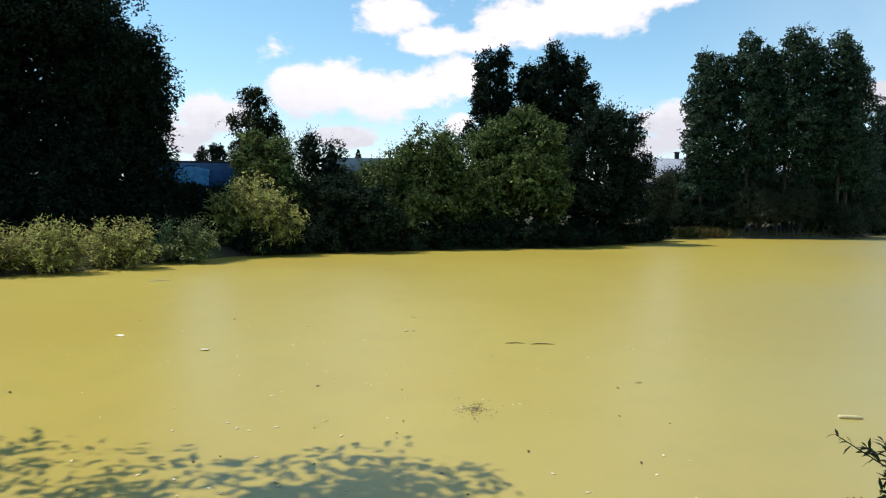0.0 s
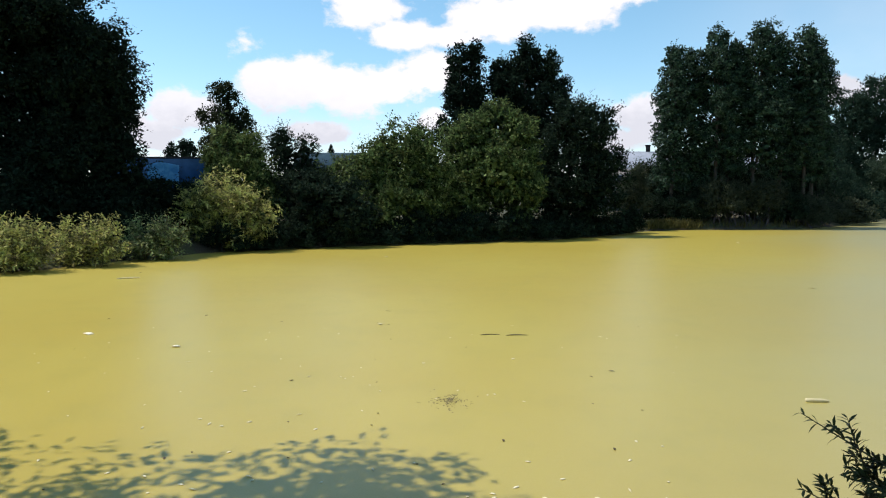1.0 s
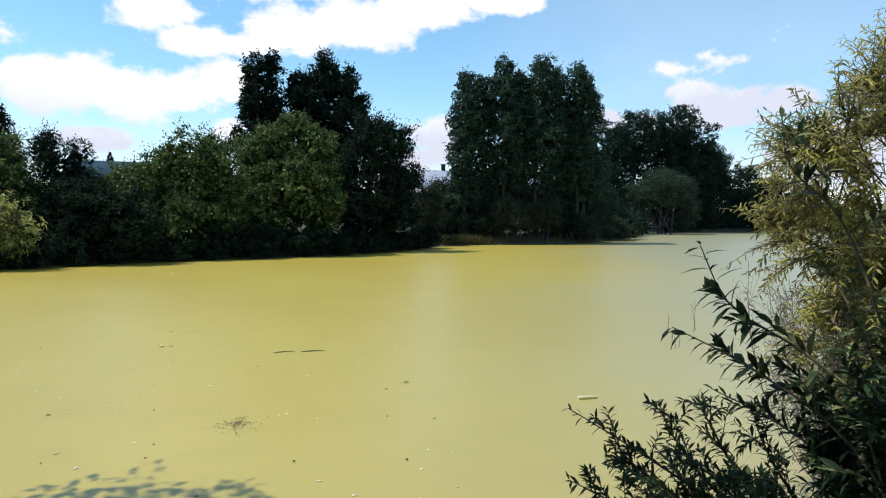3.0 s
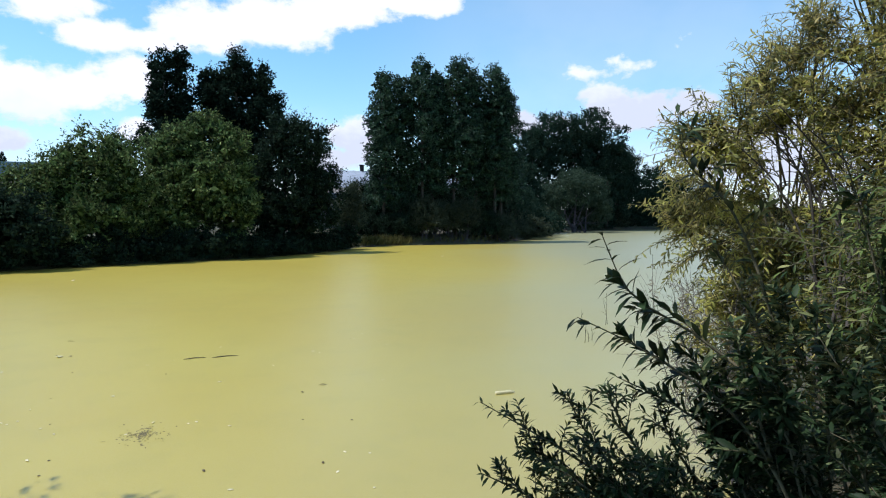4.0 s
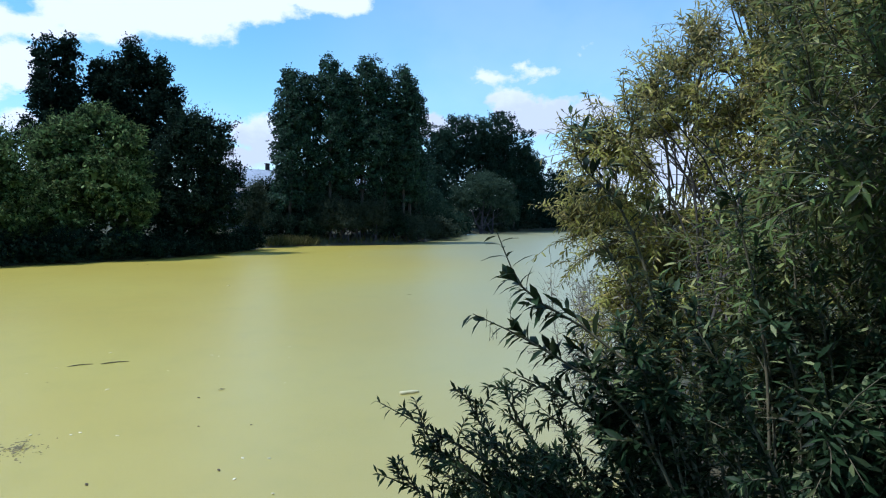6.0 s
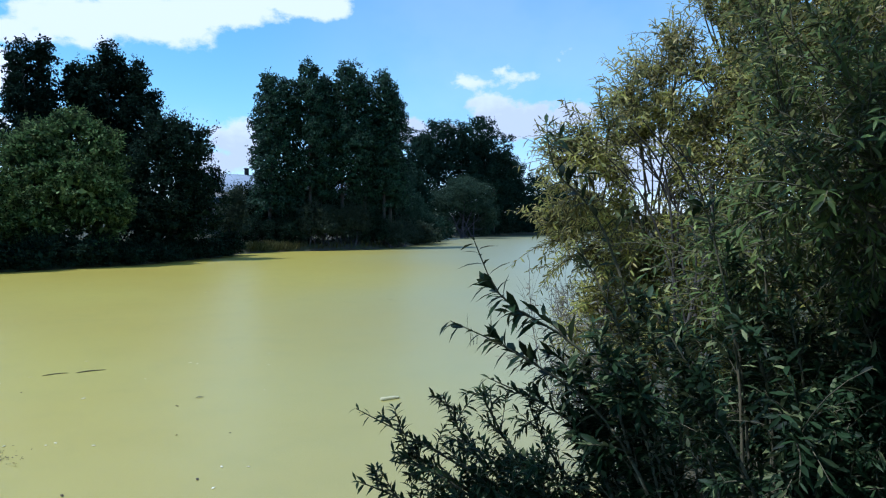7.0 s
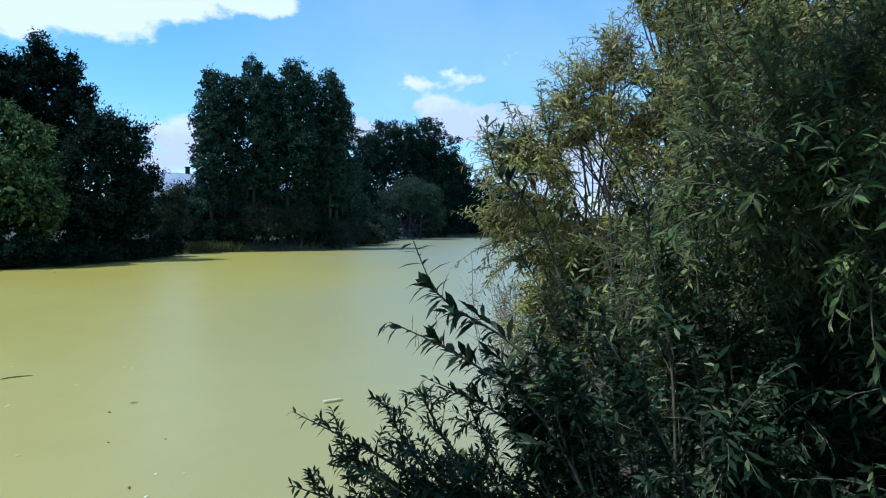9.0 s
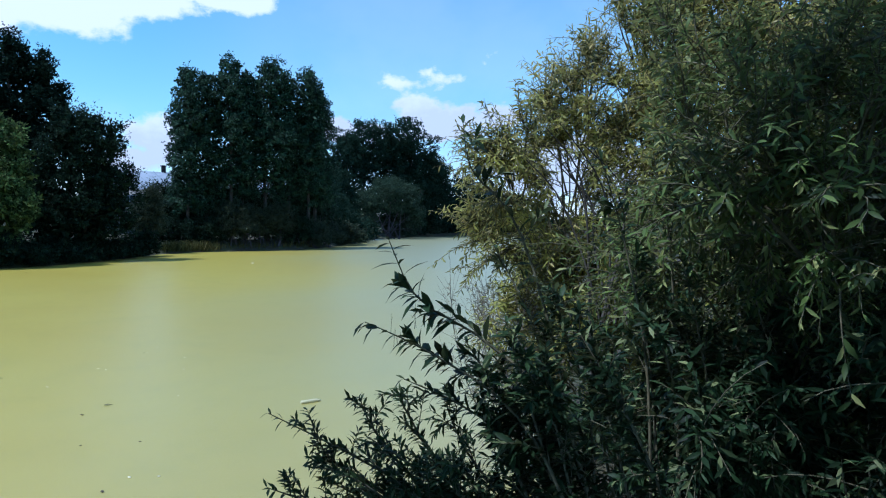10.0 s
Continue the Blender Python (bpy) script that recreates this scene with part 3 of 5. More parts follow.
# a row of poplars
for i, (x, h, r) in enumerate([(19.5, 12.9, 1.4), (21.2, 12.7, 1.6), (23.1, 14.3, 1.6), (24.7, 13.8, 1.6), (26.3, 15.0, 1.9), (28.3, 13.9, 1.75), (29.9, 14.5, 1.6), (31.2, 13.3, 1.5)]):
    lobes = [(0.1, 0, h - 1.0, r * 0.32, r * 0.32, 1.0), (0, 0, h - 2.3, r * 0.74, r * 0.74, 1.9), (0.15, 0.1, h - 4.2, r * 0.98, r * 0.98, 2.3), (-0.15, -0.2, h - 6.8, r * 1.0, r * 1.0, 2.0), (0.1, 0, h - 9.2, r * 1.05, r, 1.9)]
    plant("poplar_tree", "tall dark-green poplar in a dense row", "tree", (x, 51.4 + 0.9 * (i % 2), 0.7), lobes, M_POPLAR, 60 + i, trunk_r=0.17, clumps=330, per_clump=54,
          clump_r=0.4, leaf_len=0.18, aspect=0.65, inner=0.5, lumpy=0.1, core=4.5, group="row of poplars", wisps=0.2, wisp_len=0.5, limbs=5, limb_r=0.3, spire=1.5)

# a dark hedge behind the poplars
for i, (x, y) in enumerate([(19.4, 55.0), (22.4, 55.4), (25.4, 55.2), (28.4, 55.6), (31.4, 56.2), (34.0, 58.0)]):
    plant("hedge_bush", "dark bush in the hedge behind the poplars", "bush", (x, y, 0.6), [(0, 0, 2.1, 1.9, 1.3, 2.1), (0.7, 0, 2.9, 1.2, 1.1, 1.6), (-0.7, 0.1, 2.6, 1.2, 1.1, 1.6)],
          M_SHADELEAF, 170 + i, trunks=3, trunk_r=0.06, clumps=140, clump_r=0.42, leaf_len=0.2, group="hedge bushes", trunk_name="stem")

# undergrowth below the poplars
for i, (x, y, w, h, mat) in enumerate([(15.6, 48.2, 0.9, 4.2, M_GREY), (20.6, 50.6, 1.5, 2.3, M_BUSHSHADE), (22.6, 50.0, 1.5, 3.5, M_GREY), (24.4, 50.4, 1.2, 3.7, M_GREY), (26.4, 50.2, 1.4, 3.3, M_GREY), (28.2, 50.4, 1.3, 2.3, M_BUSHSHADE),
                                       (30.2, 51.2, 1.5, 2.3, M_GREY), (32.3, 53.2, 1.7, 2.2, M_GREY), (34.6, 56.4, 2.0, 5.2, M_FARLEAF), (37.4, 60.0, 2.4, 6.4, M_FARLEAF), (18.2, 52, 1.8, 2.6, M_BUSHSHADE)]):
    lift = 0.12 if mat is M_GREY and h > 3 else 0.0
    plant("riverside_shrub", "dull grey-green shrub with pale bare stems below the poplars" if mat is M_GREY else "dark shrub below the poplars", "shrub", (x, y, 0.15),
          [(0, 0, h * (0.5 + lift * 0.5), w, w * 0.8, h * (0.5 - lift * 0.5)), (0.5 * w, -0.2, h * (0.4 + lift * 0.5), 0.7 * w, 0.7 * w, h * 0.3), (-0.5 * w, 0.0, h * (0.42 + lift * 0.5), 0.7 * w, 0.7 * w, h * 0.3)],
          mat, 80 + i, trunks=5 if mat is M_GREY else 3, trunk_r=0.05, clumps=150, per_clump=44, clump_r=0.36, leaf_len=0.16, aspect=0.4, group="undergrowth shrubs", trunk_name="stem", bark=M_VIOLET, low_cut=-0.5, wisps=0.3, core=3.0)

# low shrubs that hang over the waterline, added dark for the shade under the overhang
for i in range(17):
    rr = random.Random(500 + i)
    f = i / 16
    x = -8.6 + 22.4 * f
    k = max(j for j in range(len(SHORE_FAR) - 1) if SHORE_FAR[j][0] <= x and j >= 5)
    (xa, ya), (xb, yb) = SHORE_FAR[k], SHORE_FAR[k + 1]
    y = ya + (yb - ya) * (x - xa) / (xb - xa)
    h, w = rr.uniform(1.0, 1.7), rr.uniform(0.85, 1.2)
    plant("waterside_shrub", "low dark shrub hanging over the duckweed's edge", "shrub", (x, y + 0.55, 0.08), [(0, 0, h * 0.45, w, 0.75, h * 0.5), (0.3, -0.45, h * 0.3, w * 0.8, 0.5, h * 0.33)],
          M_BUSHSHADE, 520 + i, trunks=3, trunk_r=0.03, clumps=55, clump_r=0.3, leaf_len=0.16, group="overhanging shrubs", trunk_name="stem", low_cut=-0.98)


def bank_grass():
    rng = np.random.default_rng(560)
    n = 2200
    u = rng.uniform(0, 1, n)
    x = np.where(u < 0.75, 16.6 + 5.0 * u + rng.normal(size=n) * 0.5, rng.uniform(15.5, 33.5, n))
    y = np.interp(x, [15.2, 19.0, 27.6, 34.0], [46.2, 48.6, 48.9, 54.0]) + rng.uniform(-0.1, 1.3, n)
    pos = np.stack([x, y, np.full(n, 0.05)], -1)
    V, F = leaves(SMALL_LEAF, pos, rng.normal(size=(n, 3)) * 0.3 + np.array([0, 0, 1.0]), rng.normal(size=(n, 3)), rng.uniform(0.35, 0.95, n), rng.uniform(0.03, 0.06, n))
    tagged(new("bank_grass", mesh_from("bank_grass", V, F, M_GRASS)), "dry yellowish grass along the waterline below the poplars", "grass", kind="stuff")


bank_grass()

# the inlet's far side
for i, (x, y, w, h) in enumerate([(47, 76, 3.2, 9.5), (42, 70, 3.0, 8.0), (55.8, 85, 2.8, 15.0), (59.2, 86, 3.0, 17.2), (64.2, 86, 2.9, 17.5), (68.2, 87, 3.3, 18.6), (72.6, 88, 3.2, 16.8), (77.2, 91, 3.2, 14.4), (82, 95, 3.6, 12.0), (87.5, 94, 3.6, 10.5), (93, 93, 3.4, 9.4), (97, 89, 3.0, 7.6)]):
    plant("deciduous_tree", "distant dark-green tree beyond the inlet", "tree", (x, y, 0.7),
          [(0, 0, h - w * 0.95, w * 0.9, w, w * 0.95), (0.5 * w, 0, h - w * 1.9, w * 0.8, w * 0.8, w * 0.9), (-0.5 * w, 0, h - w * 2.0, w * 0.8, w * 0.8, w * 0.9), (0, -0.5, h * 0.32, w * 1.1, w, h * 0.3)],
          M_FARLEAF, 100 + i, trunk_r=0.25, clumps=230, per_clump=52, clump_r=0.7, leaf_len=0.3, aspect=0.6, group="trees beyond the inlet", wisp_len=0.8)
for i, (x, y, h) in enumerate([(36.5, 57.5, 2.6), (39.5, 61.0, 3.2), (42.6, 65.0, 3.4), (45.5, 68.6, 3.4), (48.6, 72.0, 3.2), (51.6, 75.6, 3.0), (64.5, 84.0, 4.2), (67.5, 87.5, 4.2), (72, 89.4, 4.2), (77, 90.8, 4.2), (82, 91.2, 4.2), (87, 89.6, 4.4), (91, 86.4, 4.4), (94.5, 82.4, 3.6), (96, 78, 3.0)]):
    plant("inlet_shrub", "dark shrub along the far side of the inlet", "shrub", (x, y, 0.1), [(0, 0, h * 0.45, 2.4, 1.4, h * 0.5), (1.3, -0.4, h * 0.33, 1.8, 1.2, h * 0.36), (-1.3, -0.2, h * 0.36, 1.8, 1.2, h * 0.4)],
          M_FARLEAF if i % 3 else M_GREY, 180 + i, trunks=3, trunk_r=0.06, clumps=100, per_clump=50, clump_r=0.5, leaf_len=0.24, group="inlet shrubs", trunk_name="stem", low_cut=-0.98)
plant("willow_tree", "round dull-green willow with bare violet-grey stems below", "tree", (58.6, 77.4, 0.3),
      [(0, 0, 5.6, 4.0, 3.0, 2.7), (2.6, 0, 4.8, 2.4, 2.2, 2.4), (-3.0, 0, 4.4, 2.4, 2.2, 2.4), (-4.4, 0, 2.6, 1.5, 1.6, 2.4), (4.6, 0, 2.4, 1.4, 1.4, 2.4)],
      M_FARWILLOW, 120, trunks=9, trunk_r=0.09, fan=0.07, clumps=330, per_clump=60, clump_r=0.6, leaf_len=0.24, aspect=0.35, bark=M_VIOLET, low_cut=-0.7, wisps=0.25)


# far conifers, tips above the bushes
def conifer(x, y, h, seed):
    rng = np.random.default_rng(seed)
    e = thing("conifer_tree", (x, y, 0.7), "distant dark spruce tip above the bushes", "tree", "distant spruces")
    V, F = tube(bend((0, 0, -0.3), (0, 0, h), (0, 0, 0), 6), np.linspace(0.18, 0.02, 6), 6)
    part("trunk", mesh_from("trunk", V, F, M_BARK), e)
    n = 5200
    z = h * (0.12 + 0.88 * rng.uniform(0, 1, n) ** 0.8)
    tier = 0.75 + 0.25 * np.sin(z * 7.0)
    r = (h - z) * 0.40 * tier * np.sqrt(rng.uniform(0.1, 1, n)) + 0.05
    a = rng.uniform(0, 6.28, n)
    pos = np.stack([r * np.cos(a), r * np.sin(a), z - r * 0.35], -1)
    along = np.stack([np.cos(a), np.sin(a), -0.35 + rng.normal(size=n) * 0.3], -1)
    V, F = leaves(SMALL_LEAF, pos, along, unit(rng.normal(size=(n, 3)) * 0.4 + np.array([0, 0, 1.0])), np.minimum(0.34, 0.07 + 0.16 * (h - z)) * rng.uniform(0.7, 1.2, n), np.full(n, 0.08))
    part("crown", mesh_from("crown", V, F, M_SHADELEAF), e)


for i, (x, y, h) in enumerate([(-10.1, 80, 7.9)]):
    conifer(x, y, h, 143 + i)
for i, (x, y, h) in enumerate([(-28.3, 79, 8.1), (-27.2, 80, 8.5), (-26.1, 79, 8.3)]):
    plant("deciduous_tree", "distant dark round-topped tree above a shed roof", "tree", (x, y, 0.7), [(0, 0, h - 1.0, 0.62, 0.6, 0.95), (0.1, 0, h - 2.6, 0.9, 0.9, 1.4), (0, 0, h - 4.8, 1.1, 1.1, 1.6)],
          M_SHADELEAF, 140 + i, trunk_r=0.12, clumps=90, per_clump=50, clump_r=0.32, leaf_len=0.2, wisp_len=0.3, group="distant round-topped trees")


# a low belt of woods closes the distance
def far_woods():
    rng = np.random.default_rng(150)
    n = 60000
    a = rng.uniform(0, 6.283, n)
    d = rng.uniform(165, 175, n)
    top = 4.2 + 1.2 * np.sin(a * 23) + 0.8 * np.sin(a * 61 + 1)
    pos = np.stack([d * np.sin(a) + 10, d * np.cos(a) + 30, 0.6 + top * rng.uniform(0, 1, n) ** 0.8], -1)
    V, F = leaves(SMALL_LEAF, pos, rng.normal(size=(n, 3)), unit(rng.normal(size=(n, 3)) + np.array([0, 0, 0.8])), rng.uniform(0.9, 2.0, n), rng.uniform(0.5, 1.1, n))
    ob = new("far_woods", mesh_from("far_woods", V, F, M_SHADELEAF))
    tagged(ob, "low dark belt of distant woods", "woods", kind="stuff")


far_woods()


# ---- buildings ----
def box(x0, x1, y0, y1, z0, z1):
    V = np.array([(x, y, z) for z in (z0, z1) for x, y in ((x0, y0), (x1, y0), (x1, y1), (x0, y1))], float)
    F = np.array([(3, 2, 1, 0), (4, 5, 6, 7), (0, 1, 5, 4), (1, 2, 6, 5), (2, 3, 7, 6), (3, 0, 4, 7)])
    return V, F


def gable_roof(x0, x1, y0, y1, eave, ridge, over=0.4, thick=0.14):
    ym = (y0 + y1) / 2
    sec = [(y0 - over, eave - 0.12), (ym, ridge), (y1 + over, eave - 0.12), (y1 + over, eave - 0.12 - thick), (ym, ridge - thick), (y0 - over, eave - 0.12 - thick)]
    V = np.array([(x, y, z) for x in (x0 - over, x1 + over) for y, z in sec], float)
    F = np.array([(0, 6, 7, 1), (1, 7, 8, 2), (2, 8, 9, 3), (3, 9, 10, 4), (4, 10, 11, 5), (5, 11, 6, 0), (0, 1, 4, 5), (1, 2, 3, 4), (6, 11, 10, 7), (7, 10, 9, 8)])
    return V, F


def shed(name, label, at, sx, sy, eave, ridge, wall_mat, roof_mat, windows=0, chimney=None, ribs=0):
    e = thing(name, at, label, "building")
    V, F = box(0, sx, 0, sy, -0.4, eave)
    gv = np.array([(x, y, z) for x in (0.0, sx) for y, z in ((0, eave), (sy, eave), (sy / 2, ridge - 0.1))])
    part("wall", mesh_from("wall", V, F, wall_mat), e)
    part("gable_wall", mesh_from("gable_wall", gv[:3], np.array([(0, 2, 1)]), wall_mat), e)
    part("gable_wall", mesh_from("gable_wall", gv[3:], np.array([(0, 1, 2)]), wall_mat), e)
    V, F = gable_roof(0, sx, 0, sy, eave + 0.15, ridge + 0.1)
    roof = part("roof", mesh_from("roof", V, F, roof_mat), e)
    for i in range(ribs):
        x = (i + 0.5) * sx / ribs
        V, F = joined([tube(bend((x, -0.4, eave + 0.06), (x, sy / 2, ridge + 0.13), (0, 0, 0), 2), [0.035, 0.035], 5)])
        part("roof_seam", mesh_from("roof_seam", V, F, roof_mat), roof)
    for i in range(windows):
        x = (i + 0.5) * sx / windows
        w = part("window", mesh_from("window", *box(x - 0.75, x + 0.75, -0.06, -0.003, eave - 1.9, eave - 0.7), M_SHEDROOF), e)
        part("pane", mesh_from("pane", *box(x - 0.66, x - 0.04, -0.075, -0.062, eave - 1.82, eave - 0.78), M_GLASSDARK), w)
        part("pane", mesh_from("pane", *box(x + 0.04, x + 0.66, -0.075, -0.062, eave - 1.82, eave - 0.78), M_GLASSDARK), w)
    if chimney:
        V, F = joined([box(chimney - 0.2, chimney + 0.2, sy / 2 - 0.2, sy / 2 + 0.2, ridge - 0.3, ridge + 0.75), box(chimney - 0.27, chimney + 0.27, sy / 2 - 0.27, sy / 2 + 0.27, ridge + 0.75, ridge + 0.85)])
        part("chimney", mesh_from("chimney", V, F, M_DARKROOF), e)
    return e


shed("warehouse", "long pale-grey warehouse with a light sheet roof behind the trees", (20.3, 72.5, 0.6), 24, 11, 4.9, 7.0, M_SHEDWALL, M_SHEDROOF, windows=9, chimney=6.6, ribs=24)
blue = shed("blue_shed", "blue sheet-metal shed with a dark roof behind the willow", (-24.0, 51.0, 0.6), 9.0, 6.0, 4.75, 4.85, M_BLUE, M_DARKROOF)
shed("small_house", "small building with a blue-grey roof behind the bushes", (-10.6, 60.0, 0.6), 7.2, 6.0, 4.3, 5.8, M_SHEDWALL, M_BLUEROOF, windows=2)


def tarpaulin():
    gx, gz = np.meshgrid(np.linspace(0, 2.3, 24), np.linspace(0, 1.7, 14), indexing="ij")
    gy = 0.08 * np.sin(gx * 5 + gz * 1.2) + 0.05 * np.sin(gx * 11 - gz * 2) - 0.12
    top = gz * (1 - 0.25 * np.abs(gx / 2.3 - 0.45))
    V = np.stack([gx, gy, top], -1).reshape(-1, 3)
    i, j = np.meshgrid(np.arange(23), np.arange(13), indexing="ij")
    F = np.stack([i * 14 + j, (i + 1) * 14 + j, (i + 1) * 14 + j + 1, i * 14 + j + 1], -1).reshape(-1, 4)
    ob = new("tarpaulin", mesh_from("tarpaulin", V, F, M_TARP))
    sol = ob.modifiers.new("thickness", "SOLIDIFY")
    sol.thickness = 0.01
    ob.location = (-19.9, 50.8, 3.3)
    tagged(ob, "creased light-blue tarpaulin hanging on a blue shed", "tarpaulin")


tarpaulin()

# ---- near bank: the willow that throws its shade over the water, out of view ----
# the lobe at (5.7, 3.4) is an addition that darkens the osier
plant("shade_willow", "spreading willow on the near bank that shades the water's edge", "tree", (-6.2, 0.3, 0.75),
      [(-2.6, 5.1, 5.6, 2.2, 2.1, 1.1), (-0.3, 4.6, 5.6, 2.2, 2.0, 1.1), (1.6, 5.2, 5.6, 1.5, 2.0, 1.0), (2.9, 4.6, 5.6, 1.4, 1.8, 1.0), (-1.4, 5.0, 5.9, 1.6, 2.0, 1.0), (5.7, 3.4, 5.5, 1.1, 0.8, 0.6), (3.2, 2.4, 5.6, 2.0, 1.8, 1.3), (4.6, -0.8, 5.8, 2.0, 2.2, 1.4), (-2.0, 0, 6.2, 2.8, 2.6, 1.6), (1.0, 0, 6.5, 2.8, 2.6, 1.6)],
      M_SHADELEAF, 201, trunk_r=0.26, clumps=560, per_clump=64, clump_r=0.62, leaf_len=0.17, aspect=0.5, inner=0.7, lumpy=0.2, core=5.0, wisps=0.3)


# unseen tree behind the viewer, added to keep sky and sun off the near bushes
plant("added_shade_tree", "unseen broad leafy tree added behind to shade the near bushes", "tree", (3.0, -6.0, 0.8),
      [(0, 0, 5.5, 3.2, 2.8, 2.2), (3.5, 1.0, 4.6, 2.6, 2.4, 2.4), (-3.2, 0.5, 5.5, 2.6, 2.4, 2.0), (0, 0.8, 3.0, 3.0, 1.8, 1.6), (-2.2, 4.4, 5.6, 1.9, 2.0, 1.2), (-1.4, 7.3, 5.5, 0.9, 0.8, 0.7)],
      M_SHADELEAF, 202, trunk_r=0.24, clumps=700, per_clump=56, clump_r=0.55, leaf_len=0.22, aspect=0.5, inner=0.6)


# ---- the osier at the camera's side ----
def shoot_leaves(rng, line, count, leaf_len, start=0.2, spread=0.85, droop=0.12, turn=0.25):
    """Alternate leaves along a shoot: places, directions, upward normals, lengths."""
    line = np.asarray(line, float)
    s = np.linspace(start, 1.0, count) + rng.normal(size=count) * 0.01
    s = np.clip(s, 0, 1) * (len(line) - 1)
    i = np.minimum(s.astype(int), len(line) - 2)
    f = (s - i)[:, None]
    pos = line[i] * (1 - f) + line[i + 1] * f
    tan = unit(line[i + 1] - line[i])
    a = np.arange(count) * 2.4 + rng.uniform(0, 6.28)
    ref = unit(np.cross(tan, np.array([0.3, 0.2, 1.0])))
    ref2 = np.cross(tan, ref)
    rad = np.cos(a)[:, None] * ref + np.sin(a)[:, None] * ref2 * 0.7
    along = unit(tan * (1.05 - spread * 0.55) + rad * spread + np.array([0, 0, -droop]) + rng.normal(size=(count, 3)) * 0.14)
    up = unit(np.array([0, 0, 1.0]) + rad * -0.5 + tan * 0.4 + rng.normal(size=(count, 3)) * turn)
    ll = leaf_len * (0.62 + 0.5 * np.sin(np.linspace(0.5, 2.75, count))) * rng.uniform(0.8, 1.2, count)
    return pos, along, up, ll


def side_twigs(rng, line, count, length, start=0.25):
    out = []
    line = np.asarray(line, float)
    for k in range(count):
        frac = start + (0.86 - start) * (k + rng.uniform(0, 1)) / count
        s = frac * (len(line) - 1)
        i = min(int(s), len(line) - 2)
        p = line[i] + (line[i + 1] - line[i]) * (s - i)
        d = unit(unit(line[i + 1] - line[i]) * 0.8 + rng.normal(size=3) * 0.6 + np.array([0, 0, 0.25]))
        L = length * rng.uniform(0.6, 1.2) * min(1.0, 1.5 * (1.12 - frac))
        out.append(bend(p, p + d * L, (0, 0, 0.06 * L), 5))
    return out


def leaf_frames(pos, along, up, length, width):
    """Matrices that set a unit leaf along each direction."""
    along = unit(along)
    side = unit(np.cross(up, along))
    nrm = np.cross(along, side)
    for p, a, b, c, L, W in zip(pos, along, side, nrm, length, width):
        yield Matrix(((a[0] * L, b[0] * W, c[0] * L, p[0]), (a[1] * L, b[1] * W, c[1] * L, p[1]), (a[2] * L, b[2] * W, c[2] * L, p[2]), (0, 0, 0, 1)))


def smooth_line(points, n=14):
    P = np.asarray(points, float)
    s = np.linspace(0, len(P) - 1, n)
    i = np.clip(s.astype(int), 0, len(P) - 2)
    f = (s - i)[:, None]
    prev, nxt = P[np.maximum(i - 1, 0)], P[np.minimum(i + 2, len(P) - 1)]
    a, b = P[i], P[i + 1]
    return 0.5 * (2 * a + (b - prev) * f + (2 * prev - 5 * a + 4 * b - nxt) * f ** 2 + (3 * a - prev - 3 * b + nxt) * f ** 3)


